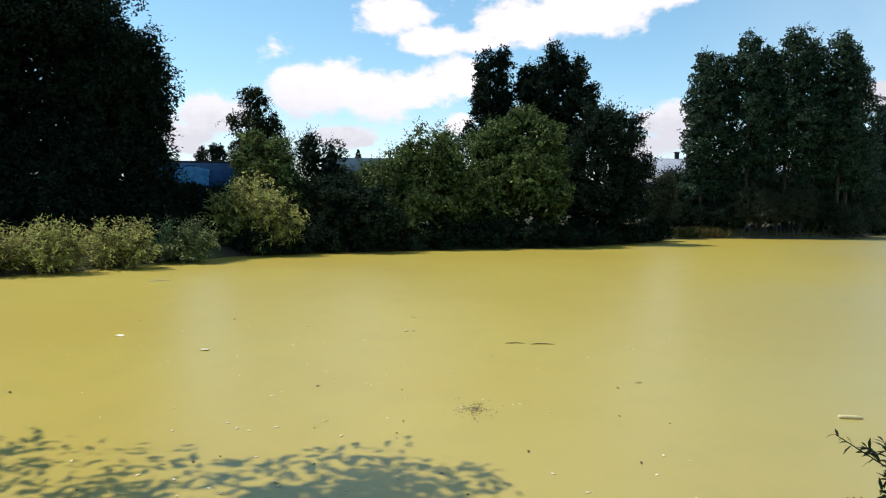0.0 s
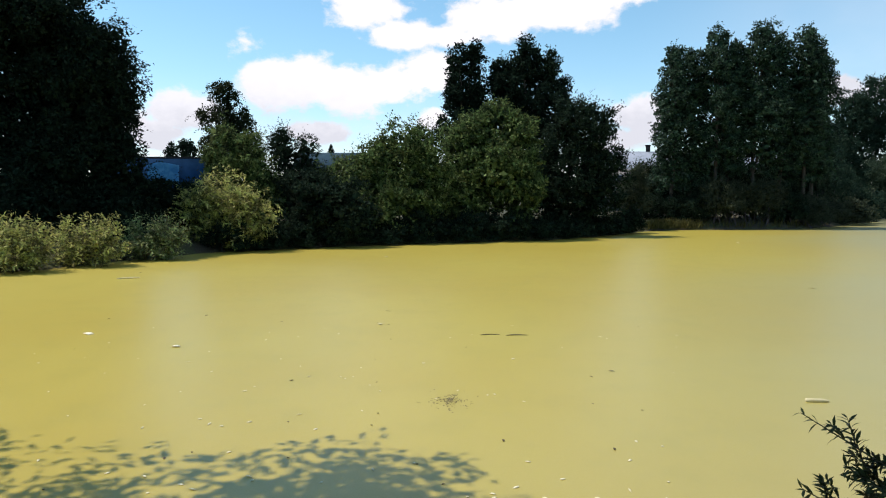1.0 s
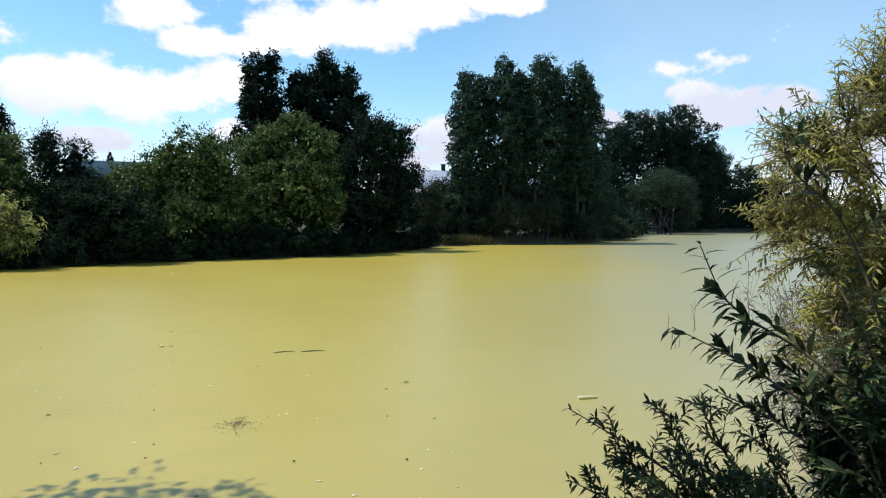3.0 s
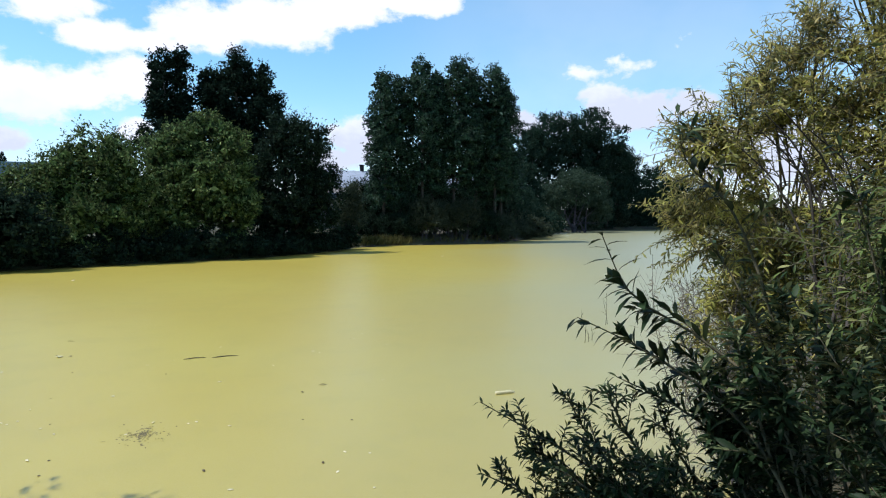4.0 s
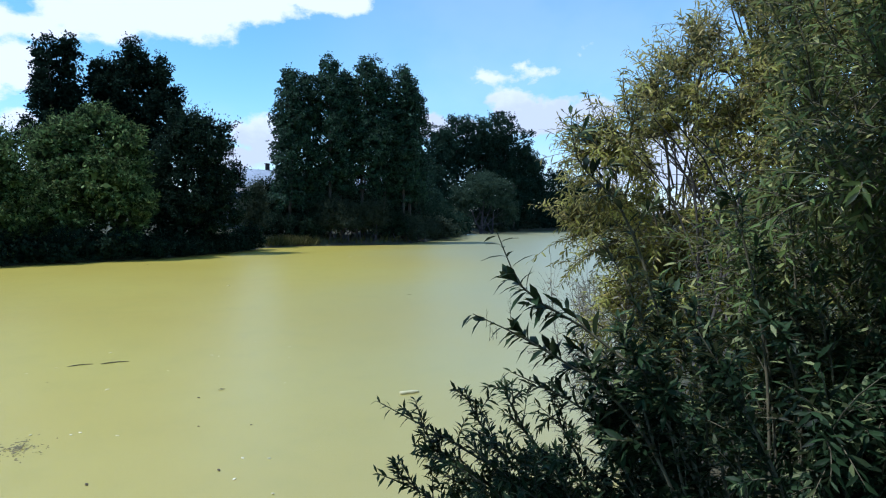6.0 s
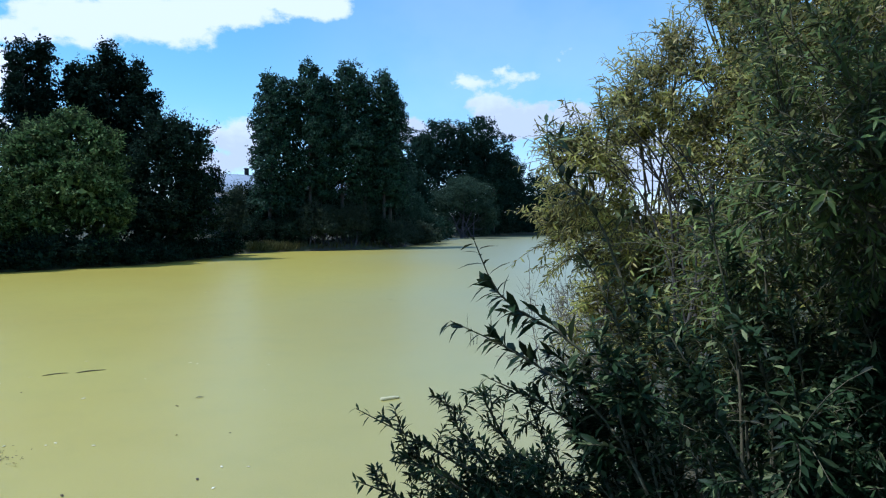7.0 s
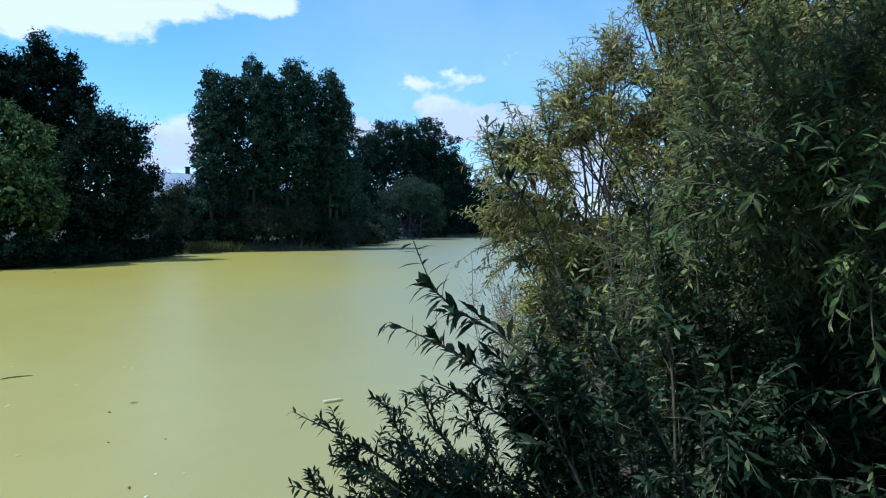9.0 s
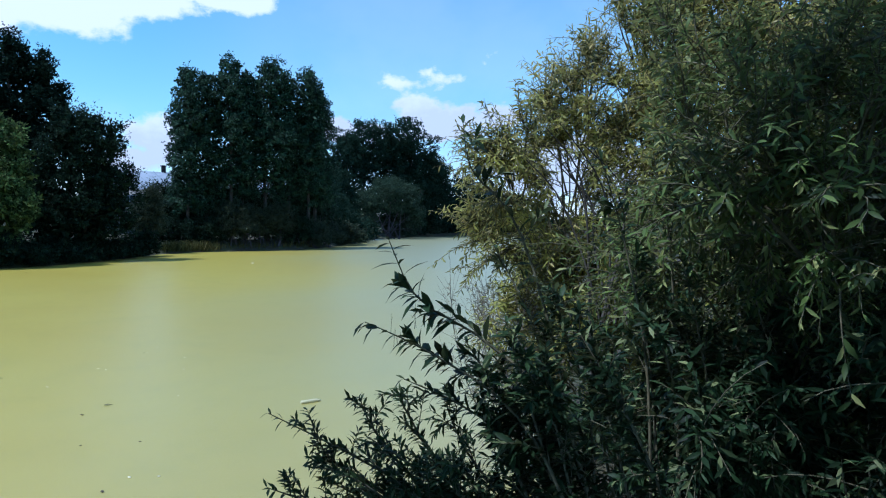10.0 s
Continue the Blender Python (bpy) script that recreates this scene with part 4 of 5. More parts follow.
# shoots of the front osier: points from root to tip, number of side twigs, leaf length
OSIER_SHOOTS = [
    ([(2.9, 2.0, 0.6), (2.45, 2.75, 0.98), (2.15, 3.0, 1.20), (1.84, 3.17, 1.40)], 5, 0.064),
    ([(2.8, 2.1, 0.5), (2.2, 2.75, 0.80), (1.95, 2.88, 1.0), (1.71, 2.92, 1.14)], 6, 0.064),
    ([(2.9, 2.2, 0.5), (2.5, 2.8, 1.0), (2.36, 3.0, 1.25), (2.29, 3.04, 1.43)], 6, 0.064),
    ([(3.0, 2.2, 0.5), (2.7, 2.8, 1.0), (2.58, 2.98, 1.28), (2.51, 3.02, 1.46)], 6, 0.064),
    ([(2.7, 2.2, 0.5), (2.35, 2.85, 0.95), (2.15, 3.05, 1.12), (2.06, 3.12, 1.27)], 6, 0.064),
    ([(3.1, 2.1, 0.5), (2.8, 2.6, 1.0), (2.74, 2.8, 1.25), (2.72, 2.86, 1.42)], 6, 0.064),
    ([(2.7, 2.0, 0.5), (2.62, 2.35, 0.8), (2.55, 2.6, 1.0), (2.5, 2.75, 1.2)], 7, 0.078),
    ([(2.9, 1.9, 0.5), (2.85, 2.2, 0.9), (2.8, 2.4, 1.15), (2.78, 2.5, 1.35)], 7, 0.078),
    ([(2.7, 1.8, 0.6), (2.59, 1.95, 1.18), (2.52, 2.2, 1.52), (2.26, 2.45, 1.76), (2.02, 2.61, 1.90)], 3, 0.115),
    ([(2.8, 1.8, 0.6), (2.68, 2.0, 1.45), (2.49, 2.32, 1.80), (2.22, 2.48, 2.0), (2.12, 2.57, 2.26)], 2, 0.115),
    ([(2.7, 2.0, 0.7), (2.6, 2.3, 1.3), (2.46, 2.42, 1.48), (2.25, 2.62, 1.61)], 2, 0.078),
    ([(3.1, 2.1, 0.6), (3.08, 2.4, 1.7), (2.98, 2.6, 2.35), (2.80, 2.75, 2.62), (2.73, 2.75, 2.86)], 2, 0.105),
    ([(3.1, 2.1, 0.6), (2.95, 2.3, 1.5), (2.88, 2.42, 1.9), (2.8, 2.6, 2.25)], 3, 0.085),
    ([(3.0, 1.7, 0.6), (2.8, 1.8, 1.3), (2.75, 1.9, 1.7), (2.65, 2.05, 2.05)], 7, 0.085),
    ([(2.9, 1.5, 0.6), (2.75, 1.55, 1.2), (2.6, 1.65, 1.6), (2.5, 1.8, 1.9)], 7, 0.085),
    ([(3.4, 2.0, 0.6), (3.4, 2.05, 1.6), (3.3, 2.15, 2.3), (3.13, 2.2, 2.74)], 2, 0.088),
    ([(3.5, 1.9, 0.6), (3.6, 2.0, 1.6), (3.58, 2.05, 2.3), (3.5, 2.1, 2.70)], 2, 0.088),
    ([(3.5, 2.0, 0.6), (3.55, 2.1, 1.4), (3.5, 2.15, 1.9), (3.46, 2.2, 2.24)], 5, 0.088),
    ([(3.2, 2.0, 0.6), (3.2, 2.2, 1.3), (3.12, 2.35, 1.75), (3.04, 2.4, 2.06)], 5, 0.088),
    ([(3.6, 1.7, 0.6), (3.6, 1.8, 1.4), (3.5, 1.85, 1.9), (3.42, 1.9, 2.24)], 5, 0.088),
    ([(3.5, 1.9, 0.6), (3.45, 1.9, 1.4), (3.25, 1.9, 1.8), (3.07, 1.85, 1.90)], 3, 0.085),
    ([(4.1, 1.5, 0.6), (4.0, 1.45, 1.1), (3.85, 1.38, 1.42), (3.66, 1.28, 1.50)], 2, 0.088),
]


def front_osier():
    rng = np.random.default_rng(301)
    e = thing("osier_shrub", (2.8, 2.0, 0.5), "osier shrub with long narrow shaded green leaves leaning over the water", "shrub")
    e.location = (0, 0, 0)
    sets, twigs = [], []
    shoots = list(OSIER_SHOOTS)
    for _ in range(24):
        tip = np.array([rng.uniform(1.92, 2.85), 0, 0])
        tip[1] = 3.05 - 0.75 * max(0, tip[0] - 2.2) + rng.uniform(-0.5, 0.05)
        tip[2] = rng.uniform(0.85, 1.30)
        root = np.array([rng.uniform(2.5, 3.1), rng.uniform(1.9, 2.4), 0.45])
        shoots.append(([root, root * 0.6 + tip * 0.4 + np.array([0, 0, 0.05]), root * 0.25 + tip * 0.75 + np.array([0, 0, 0.06]), tip], 6, 0.066))
    for _ in range(12):
        tip = np.array([rng.uniform(2.35, 2.9), rng.uniform(2.0, 2.5), rng.uniform(1.35, 1.95)])
        root = np.array([rng.uniform(2.6, 3.1), rng.uniform(1.7, 2.1), 0.5])
        shoots.append(([root, root * 0.55 + tip * 0.45, root * 0.2 + tip * 0.8, tip], 5, 0.085))
    for pts, k, ll in shoots:
        line = smooth_line(pts)
        V, F = tube(line, np.linspace(0.011, 0.0022, len(line)), 6)
        part("stem", mesh_from("stem", V, F, M_TWIG), e)
        sets.append(shoot_leaves(rng, line, 36, ll, 0.25, 0.85, 0.42 if ll > 0.11 else 0.22))
        for tw in side_twigs(rng, line, k * 2, 0.25):
            twigs.append(tube(tw, np.linspace(0.004, 0.0015, len(tw)), 4))
            sets.append(shoot_leaves(rng, tw, 15, ll * 0.9, 0.1, 0.75, 0.25))
    tagged(part("twig_work", mesh_from("twig_work", *joined(twigs), M_TWIG), e), kind="stuff")
    pos, along, up, ll = (np.concatenate([s[i] for s in sets]) for i in range(4))
    w = ll * rng.uniform(0.22, 0.30, len(ll))
    order = np.argsort(pos[:, 0] - 0.4 * pos[:, 2])
    pick, rest = order[:280], order[280:]
    me = mesh_from("leaf", *LONG_LEAF, M_NEARSHADE)
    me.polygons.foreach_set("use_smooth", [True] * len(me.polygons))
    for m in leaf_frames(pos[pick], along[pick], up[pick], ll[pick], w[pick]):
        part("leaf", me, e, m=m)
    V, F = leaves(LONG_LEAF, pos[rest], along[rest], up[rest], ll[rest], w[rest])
    tagged(part("foliage", mesh_from("foliage", V, F, M_NEARSHADE), e), kind="stuff")


front_osier()


def leafy_bush(name, label, at, lobes, mat, seed, shoots, leaf_len, shoot_len=0.7, per=17, stems=9, inner=0.6, aspect=0.22, group="", rise=0.22, category="bush"):
    """A bush of many leafy shoots that stand out from its lobes."""
    rng = np.random.default_rng(seed)
    e = thing(name, at, label, category, group)
    lobes = np.asarray(lobes, float)
    vol = lobes[:, 3] * lobes[:, 4] + lobes[:, 4] * lobes[:, 5]
    sets, twigs = [], []
    for k in range(stems):
        l = lobes[k % len(lobes)]
        root = np.array([rng.normal() * 0.3, rng.normal() * 0.3, -0.2])
        line = bend(root, l[:3] + rng.normal(size=3) * l[3:] * 0.35, (rng.normal() * 0.15, rng.normal() * 0.15, 0.1), 9)
        V, F = tube(line, np.linspace(0.02, 0.005, 9), 6)
        part("stem", mesh_from("stem", V, F, M_TWIG), e)
    for k in rng.choice(len(lobes), shoots, p=vol / vol.sum()):
        l = lobes[k]
        u = unit(rng.normal(size=3))
        r = 1 - inner * rng.uniform() ** 1.3
        p = l[:3] + u * l[3:] * r
        d = unit(u * 0.75 + np.array([0, 0, rise]) + rng.normal(size=3) * 0.6)
        L = shoot_len * rng.uniform(0.5, 1.25)
        tw = bend(p - d * L * 0.6, p + d * L * 0.4, (rng.normal() * 0.1 * L, rng.normal() * 0.1 * L, 0.10 * L), 5)
        twigs.append(tube(tw, np.linspace(0.006, 0.0018, 5), 4))
        sets.append(shoot_leaves(rng, tw, per, leaf_len, 0.12, 0.85, 0.3, 0.75))
    tagged(part("twig_work", mesh_from("twig_work", *joined(twigs), M_TWIG), e), kind="stuff")
    pos, along, up, ll = (np.concatenate([s[i] for s in sets]) for i in range(4))
    V, F = leaves(LONG_LEAF, pos, along, up, ll, ll * rng.uniform(aspect * 0.85, aspect * 1.2, len(ll)))
    tagged(part("foliage", mesh_from("foliage", V, F, mat), e), kind="stuff")
    return e


# gaps cut along the camera's sight lines, where bare branches stand against the sky: from, to, radius at each end
SIGHT_GAPS = [(np.array([3.2, 2.4, 2.6]), np.array([6.9, 5.4, 2.86]), 0.10, 0.22), (np.array([3.2, 2.1, 2.96]), np.array([7.4, 5.0, 3.96]), 0.05, 0.13)]


def in_sight_gap(p):
    for a, b, ra, rb in SIGHT_GAPS:
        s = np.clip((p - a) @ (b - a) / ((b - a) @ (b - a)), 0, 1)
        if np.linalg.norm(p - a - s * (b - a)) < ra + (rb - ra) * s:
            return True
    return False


def bough_bush(name, label, at, lobes, mat, seed, boughs, shoots, leaf_len, shoot_len=0.45, per=14, stems=8, inner=0.5, aspect=0.24, spread=0.75, droop=0.3, group=""):
    """A bush of leafy boughs: each bough carries a tuft of shoots, with dark hollows between the tufts."""
    rng = np.random.default_rng(seed)
    e = thing(name, at, label, "bush", group)
    at, lobes = np.asarray(at, float), np.asarray(lobes, float)
    vol = lobes[:, 3] * lobes[:, 4] + lobes[:, 4] * lobes[:, 5]
    sets, twigs = [], []
    for k in range(stems):
        l = lobes[k % len(lobes)]
        root = np.array([rng.normal() * 0.3, rng.normal() * 0.3, -0.2])
        line = bend(root, l[:3] + rng.normal(size=3) * l[3:] * 0.3, (rng.normal() * 0.15, rng.normal() * 0.15, 0.1), 9)
        V, F = tube(line, np.linspace(0.022, 0.006, 9), 6)
        part("stem", mesh_from("stem", V, F, M_TWIG), e)
    for k in rng.choice(len(lobes), boughs, p=vol / vol.sum()):
        l = lobes[k]
        u = unit(rng.normal(size=3) + np.array([-0.25, -0.1, 0.25]))
        tip = l[:3] + u * l[3:] * (1 - inner * rng.uniform() ** 1.6)
        base = l[:3] * 0.75 + tip * 0.25 - np.array([0, 0, l[5] * rng.uniform(0.1, 0.6)])
        line = bend(base, tip, (rng.normal() * 0.06, rng.normal() * 0.06, 0.12), 8)
        if in_sight_gap(at + tip):
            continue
        twigs.append(tube(line, np.linspace(0.010, 0.003, 8), 5))
        run = unit(line[-1] - line[3])
        for _ in range(shoots):
            f = rng.uniform(0.42, 1.0) * 7
            i = min(int(f), 6)
            p = line[i] + (line[i + 1] - line[i]) * (f - i)
            d = unit(run * 0.9 + rng.normal(size=3) * spread * 0.8 + np.array([0, 0, 0.22]))
            L = shoot_len * rng.uniform(0.5, 1.2)
            if in_sight_gap(at + p + d * L * 0.6):
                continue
            tw = bend(p, p + d * L, (rng.normal() * 0.06 * L, rng.normal() * 0.06 * L, 0.08 * L), 5)
            twigs.append(tube(tw, np.linspace(0.0045, 0.0015, 5), 4))
            sets.append(shoot_leaves(rng, tw, per, leaf_len * rng.uniform(0.85, 1.15), 0.08, 0.85, droop, 0.5))
    tagged(part("twig_work", mesh_from("twig_work", *joined(twigs), M_TWIG), e), kind="stuff")
    pos, along, up, ll = (np.concatenate([q[i] for q in sets]) for i in range(4))
    V, F = leaves(LONG_LEAF, pos, along, up, ll, ll * rng.uniform(aspect * 0.85, aspect * 1.2, len(ll)))
    tagged(part("foliage", mesh_from("foliage", V, F, mat), e), kind="stuff")
    return e


bough_bush("willow_bush", "tall sunlit yellow-green willow bush on the near bank", (5.9, 3.8, 0.4),
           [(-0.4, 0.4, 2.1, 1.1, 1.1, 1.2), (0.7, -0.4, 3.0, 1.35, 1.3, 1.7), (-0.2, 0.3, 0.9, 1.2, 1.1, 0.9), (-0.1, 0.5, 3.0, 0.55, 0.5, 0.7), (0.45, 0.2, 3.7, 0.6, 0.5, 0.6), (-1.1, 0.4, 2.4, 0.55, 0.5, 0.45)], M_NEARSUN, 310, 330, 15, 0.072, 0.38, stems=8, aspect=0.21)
bough_bush("willow_bush", "leafy half-lit willow bush beside the path", (4.6, 1.9, 0.6),
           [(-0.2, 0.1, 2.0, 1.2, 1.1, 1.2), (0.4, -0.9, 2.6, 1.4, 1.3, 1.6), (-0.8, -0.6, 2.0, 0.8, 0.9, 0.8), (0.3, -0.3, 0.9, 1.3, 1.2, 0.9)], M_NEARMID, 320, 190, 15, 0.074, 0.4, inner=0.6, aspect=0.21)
# low lobes of the bush above, their shade painted by darker leaves
bough_bush("willow_bush", "low shade-darkened willow bush beside the path", (4.4, 1.7, 0.45),
           [(-0.3, 0.0, 0.8, 1.2, 1.2, 0.8), (0.1, -1.0, 0.9, 1.3, 1.0, 0.9), (0.2, 0.3, 0.5, 1.2, 1.2, 0.6)], M_NEARSHADE, 321, 150, 15, 0.085, 0.40, inner=0.75)
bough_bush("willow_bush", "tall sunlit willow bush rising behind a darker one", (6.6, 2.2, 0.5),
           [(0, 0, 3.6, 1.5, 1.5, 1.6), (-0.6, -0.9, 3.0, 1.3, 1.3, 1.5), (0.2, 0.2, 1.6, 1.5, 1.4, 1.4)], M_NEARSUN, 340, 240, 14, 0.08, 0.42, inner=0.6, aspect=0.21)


def bare_branches():
    """Leafless branches that cross the gap between the bushes."""
    rng = np.random.default_rng(345)
    e = thing("bare_branch", (4.9, 3.1, 0.4), "bare dark branches crossing a gap between two bushes", "branch")
    for k in range(9):
        a = np.array([rng.uniform(-0.5, 0.2), rng.uniform(-0.2, 0.3), 0.0 if k < 3 else 1.2])
        mid = np.array([-0.35 + 0.09 * k, 0.35 + rng.normal() * 0.12, 2.16 + rng.normal() * 0.06])
        tip = mid + np.array([-0.28 + rng.normal() * 0.1, 0.15, 0.42 + rng.normal() * 0.06])
        line = smooth_line([a, mid * 0.6 + a * 0.4 + rng.normal(size=3) * 0.05, mid, tip], 12)
        V, F = tube(line, np.linspace(0.013, 0.004, 12), 6)
        b = part("branch", mesh_from("branch", V, F, M_BARK), e)
        fine = [tube(tw, np.linspace(0.004, 0.0015, 5), 4) for tw in side_twigs(rng, line, 5, 0.22, 0.45)]
        part("twig_work", mesh_from("twig_work", *joined(fine), M_BARK), b)["kind"] = "stuff"


bare_branches()

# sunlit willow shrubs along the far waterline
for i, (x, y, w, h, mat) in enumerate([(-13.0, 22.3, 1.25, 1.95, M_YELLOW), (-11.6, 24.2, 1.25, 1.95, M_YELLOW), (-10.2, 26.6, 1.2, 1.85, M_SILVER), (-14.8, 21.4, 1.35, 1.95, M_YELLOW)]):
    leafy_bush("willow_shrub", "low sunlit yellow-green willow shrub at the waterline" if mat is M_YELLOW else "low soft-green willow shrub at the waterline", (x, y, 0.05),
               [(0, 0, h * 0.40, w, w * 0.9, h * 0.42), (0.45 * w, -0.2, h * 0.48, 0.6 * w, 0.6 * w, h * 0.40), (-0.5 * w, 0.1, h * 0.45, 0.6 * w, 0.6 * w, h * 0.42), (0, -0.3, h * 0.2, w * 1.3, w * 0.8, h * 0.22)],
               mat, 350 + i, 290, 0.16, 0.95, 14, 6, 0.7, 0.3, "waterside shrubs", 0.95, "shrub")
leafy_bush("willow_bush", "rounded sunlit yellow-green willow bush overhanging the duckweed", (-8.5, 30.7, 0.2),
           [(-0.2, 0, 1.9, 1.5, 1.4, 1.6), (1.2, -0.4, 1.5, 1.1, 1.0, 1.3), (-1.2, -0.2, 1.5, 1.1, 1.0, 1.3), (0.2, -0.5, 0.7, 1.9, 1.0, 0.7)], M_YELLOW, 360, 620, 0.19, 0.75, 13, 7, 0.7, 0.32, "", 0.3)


# dry bare twigs at the water behind the osier
def dead_shrub(at, seed, h, n, label):
    rng = np.random.default_rng(seed)
    e = thing("dead_shrub", at, label, "shrub")
    fine, dry = [], []
    for k in range(n):
        a = rng.uniform(0, 6.28)
        tip = np.array([np.cos(a) * h * 0.5 * rng.uniform(0.2, 1), np.sin(a) * h * 0.5 * rng.uniform(0.2, 1), h * rng.uniform(0.6, 1.0)])
        line = bend((rng.normal() * 0.06, rng.normal() * 0.06, -0.15), tip, rng.normal(size=3) * 0.13, 8)
        V, F = tube(line, np.linspace(0.007, 0.0015, 8), 5)
        part("stem", mesh_from("stem", V, F, M_DEAD), e)
        for tw in side_twigs(rng, line, 14, h * 0.32, 0.15):
            fine.append(tube(tw, np.linspace(0.003, 0.001, 5), 3))
            dry.append(shoot_leaves(rng, tw, 7, 0.055, 0.2, 0.8, 0.4, 0.6))
            for t2 in side_twigs(rng, tw, 3, h * 0.12, 0.2):
                fine.append(tube(t2, np.linspace(0.0016, 0.0008, 5), 3))
    tagged(part("twig_work", mesh_from("twig_work", *joined(fine), M_DEAD), e), kind="stuff")
    pos, along, up, ll = (np.concatenate([q[i] for q in dry]) for i in range(4))
    tagged(part("dry_leaves", mesh_from("dry_leaves", *leaves(LONG_LEAF, pos, along, up, ll, ll * 0.22), M_DRYLEAF), e), kind="stuff")


dead_shrub((5.3, 4.6, 0.1), 332, 2.2, 11, "dry bare grey twigs standing at the water's edge")
dead_shrub((5.0, 4.3, 0.1), 330, 1.9, 10, "dry bare grey twigs standing at the water's edge")
dead_shrub((5.7, 4.9, 0.1), 331, 1.8, 10, "dry bare grey twigs standing at the water's edge")


# ---- floating things ----
def floating(name, label, category, me, x, y, turn, group="", z=0.004):
    ob = new(name, me)
    ob.location, ob.rotation_euler = (x, y, z), (0, 0, turn)
    return tagged(ob, label, category, group)


def stick_mesh(name, length, r, mat, seed, bow=0.03):
    rng = np.random.default_rng(seed)
    line = bend((-length / 2, 0, r * 0.5), (length / 2, 0, r * 0.5), (0, bow, 0.004), 9)
    line[:, 1] += rng.normal(size=9) * r * 0.35
    V, F = tube(line, r * np.array([0.3, 0.8, 1, 1.05, 0.95, 0.9, 0.8, 0.65, 0.2]), 6)
    return mesh_from(name, V, F, mat)


def chip_mesh(name, length, width, mat, seed):
    """A curled dead leaf or chip."""
    rng = np.random.default_rng(seed)
    tv, tf = LONG_LEAF
    V = tv * np.array([length, width, length * 0.5]) + rng.normal(size=tv.shape) * length * 0.03
    V = V - V.mean(0)
    V[:, 2] -= V[:, 2].min()
    low = V - np.array([0, 0, 0.0025])
    m = len(V)
    rim = [0, 1, 4, 7, 6, 3]
    F = np.concatenate([tf, tf[:, ::-1] + m] + [np.array([(a, b, b + m), (a, b + m, a + m)]) for a, b in zip(rim, rim[1:] + rim[:1])])
    return mesh_from(name, np.concatenate([V, low]), F, mat)


def log_mesh():
    """A short peeled log with blunt ends and a narrower tip."""
    x = np.array([-0.135, -0.134, -0.128, -0.06, 0.0, 0.06, 0.085, 0.105, 0.132, 0.134])
    r = 0.026 * np.array([0.02, 0.8, 1.0, 1.02, 0.98, 0.95, 0.85, 0.55, 0.5, 0.02])
    V, F = tube(np.stack([x, 0.003 * np.sin(x * 30), np.full(10, 0.012)], -1), r, 10)
    return mesh_from("floating_log", V, F, M_CREAM)


floating("floating_log", "short cream-coloured peeled log floating in the duckweed", "log", log_mesh(), 4.75, 7.73, -0.12)
floating("floating_stick", "thin dark stick floating in the duckweed", "stick", stick_mesh("floating_stick", 0.36, 0.008, M_STICK, 2), 1.28, 11.72, 0.03, "two dark sticks")
floating("floating_stick", "thin dark stick floating in the duckweed", "stick", stick_mesh("floating_stick", 0.42, 0.009, M_STICK, 3), 1.75, 11.66, -0.02, "two dark sticks")
floating("floating_stick", "pale bleached stick floating near the shrubs", "stick", stick_mesh("floating_stick", 0.65, 0.022, M_CREAM, 4), -8.6, 20.3, 0.35)
CHIPS = [chip_mesh("floating_leaf", 0.055, 0.026, M_PALE, 10), chip_mesh("floating_leaf", 0.036, 0.026, M_PALE, 11), chip_mesh("floating_leaf", 0.07, 0.02, M_PALE, 12),
         chip_mesh("floating_leaf", 0.06, 0.026, M_BROWN, 13), chip_mesh("floating_leaf", 0.03, 0.02, M_BROWN, 14)]
BIG = [chip_mesh("floating_debris", 0.20, 0.13, M_PALE, 15), chip_mesh("floating_debris", 0.18, 0.09, M_CREAM, 16)]
for k, (x, y) in enumerate([(-5.84, 12.09), (-0.71, 12.8), (-3.92, 11.01), (6.53, 22.36), (16.96, 34.92), (10.28, 37.99), (16.0, 39.7), (10.53, 17.45), (-1.26, 27.29)]):
    floating("floating_debris", "pale scrap floating in the duckweed", "debris", BIG[k % 2], x, y, k * 1.3, "pale scraps")
DARK = chip_mesh("floating_debris", 0.10, 0.03, M_BROWN, 17)
for k, (x, y) in enumerate([(-0.64, 14.25), (-6.15, 13.58), (-4.31, 13.87), (2.70, 9.2), (-5.52, 8.49), (-8.87, 21.86), (5.92, 33.27), (-0.55, 12.75)]):
    floating("floating_debris", "dark wet scrap floating in the duckweed", "debris", DARK, x, y, k * 2.1, "dark scraps")
rng1 = random.Random(400)
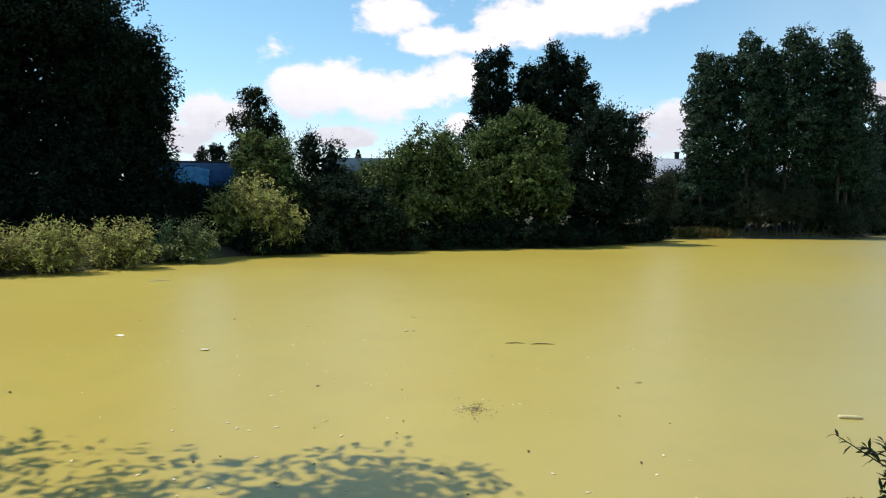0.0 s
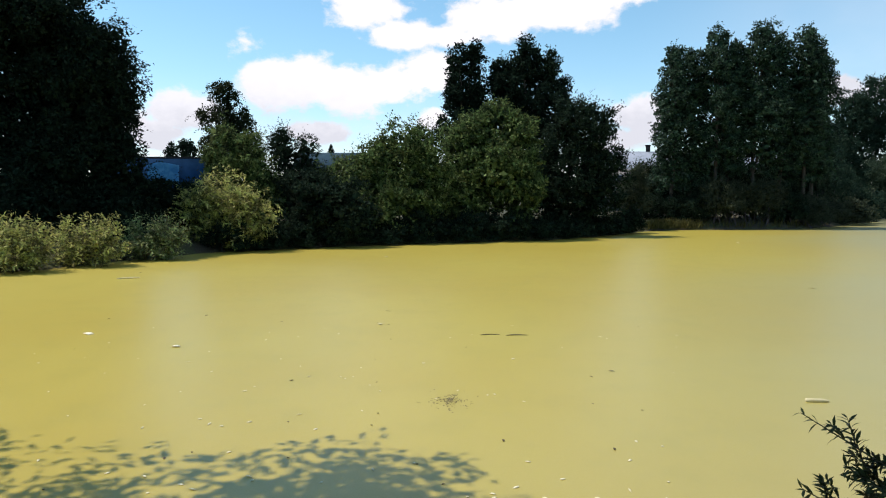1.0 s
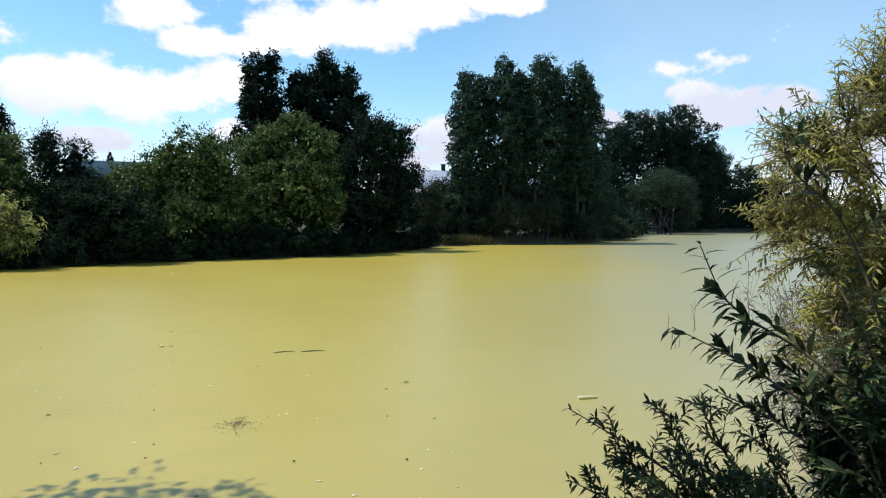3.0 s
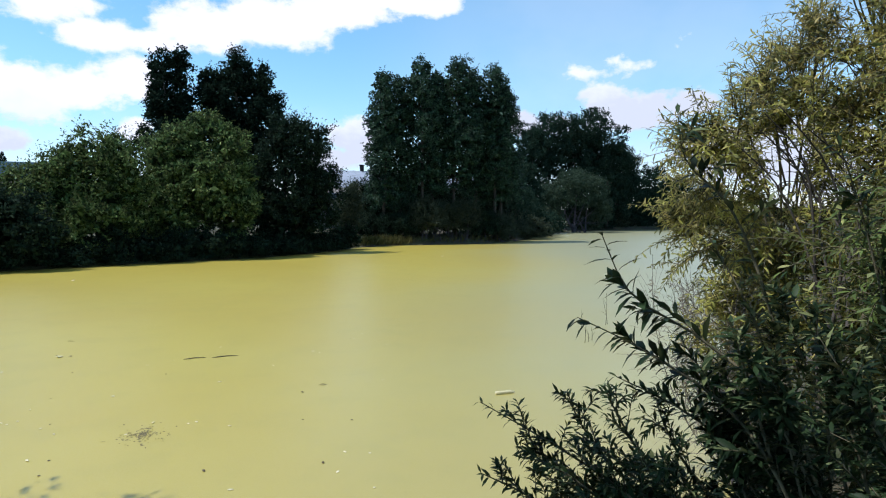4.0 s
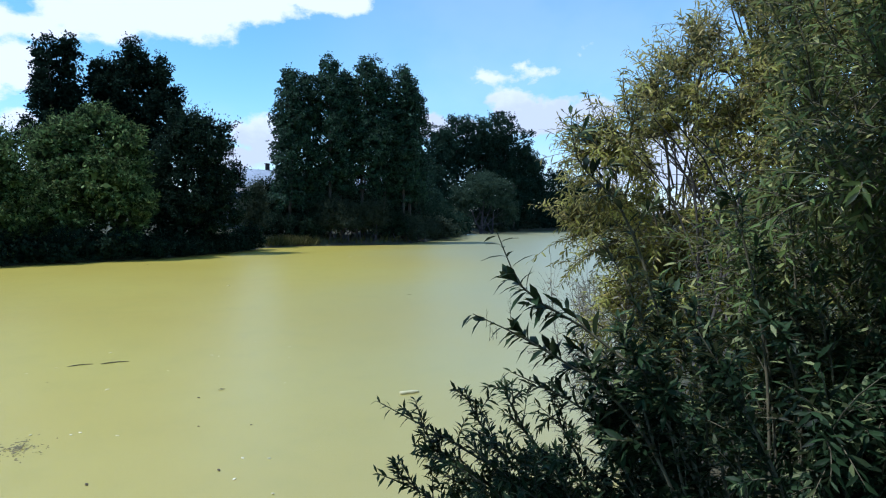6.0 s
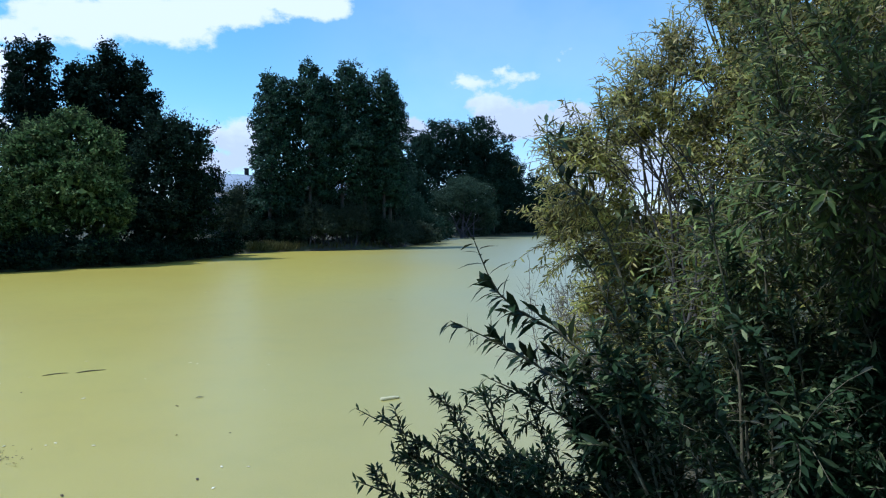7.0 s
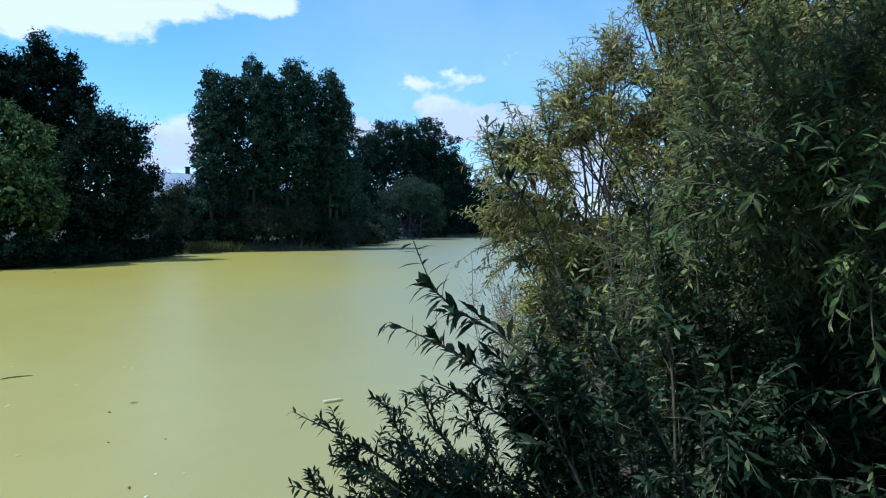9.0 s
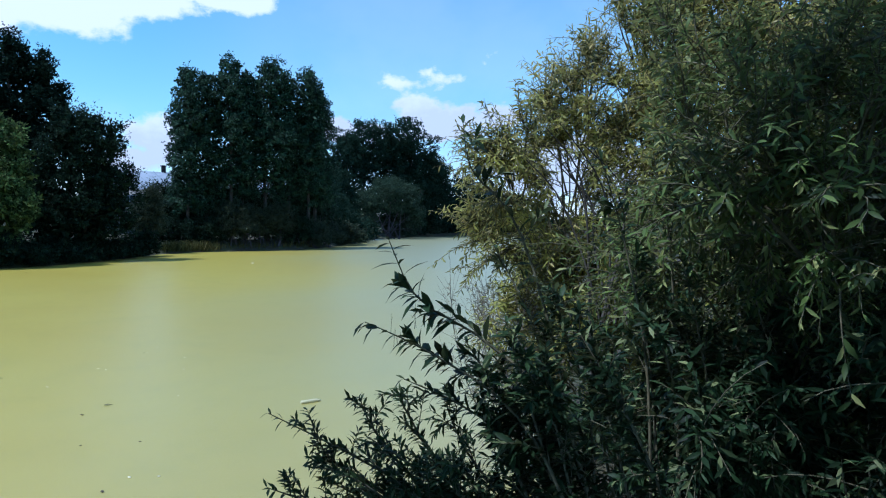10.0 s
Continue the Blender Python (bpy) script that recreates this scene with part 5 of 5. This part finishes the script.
for k in range(120):
    y = 5.2 + 8 * rng1.random() ** 1.6
    x = y * (-0.62 + 1.0 * rng1.random()) + 0.2
    pale = rng1.random() < 0.8
    floating("floating_leaf", "small pale dead leaf on the duckweed" if pale else "small brown dead leaf on the duckweed", "leaf", CHIPS[rng1.randrange(3) if pale else 3 + rng1.randrange(2)], x, y, rng1.random() * 6.28,
             "floating dead leaves")


def debris_patch():
    rng = np.random.default_rng(410)
    n = 170
    ring = rng.uniform(0, 6.28, n)
    wide = np.abs(rng.normal(size=n)) * 0.55
    p = np.stack([np.cos(ring) * wide * 0.24, np.sin(ring) * wide * 0.34, np.full(n, 0.004)], -1)
    a = rng.uniform(0, 6.28, n)
    V, F = leaves(SMALL_LEAF, p, np.stack([np.cos(a), np.sin(a), a * 0], -1), np.tile([0, 0, 1.0], (n, 1)) + rng.normal(size=(n, 3)) * 0.15, rng.uniform(0.012, 0.055, n), rng.uniform(0.008, 0.03, n))
    ob = new("rotting_leaves", mesh_from("rotting_leaves", V, F, M_ROT))
    ob.location = (0.39, 7.96, 0.0)
    tagged(ob, "loose patch of dark rotting leaf bits in the duckweed", "leaves", kind="stuff")


debris_patch()


def reed_stalks():
    """A few thin stalks that stand out of the water beyond the osier."""
    rng = np.random.default_rng(420)
    for k, (x, y, h) in enumerate([(8.84, 11.47, 0.42), (7.94, 10.18, 0.30), (8.05, 10.2, 0.22), (8.19, 10.29, 0.26), (8.5, 10.9, 0.2), (9.6, 11.6, 0.7), (9.75, 11.7, 0.5)]):
        line = bend((0, 0, -0.1), (rng.normal() * 0.05, rng.normal() * 0.05, h), (0.02, 0, 0), 6)
        pieces = [tube(line, np.linspace(0.006, 0.002, 6), 5)]
        for tw in side_twigs(rng, line, 2, h * 0.35, 0.4):
            pieces.append(tube(tw, np.linspace(0.004, 0.001, 5), 5))
        ob = new("reed_stalk", mesh_from("reed_stalk", *joined(pieces), M_STICK))
        ob.location = (x, y, 0)
        tagged(ob, "thin dark dead stalk standing in the water", "reed", "reed stalks")


reed_stalks()
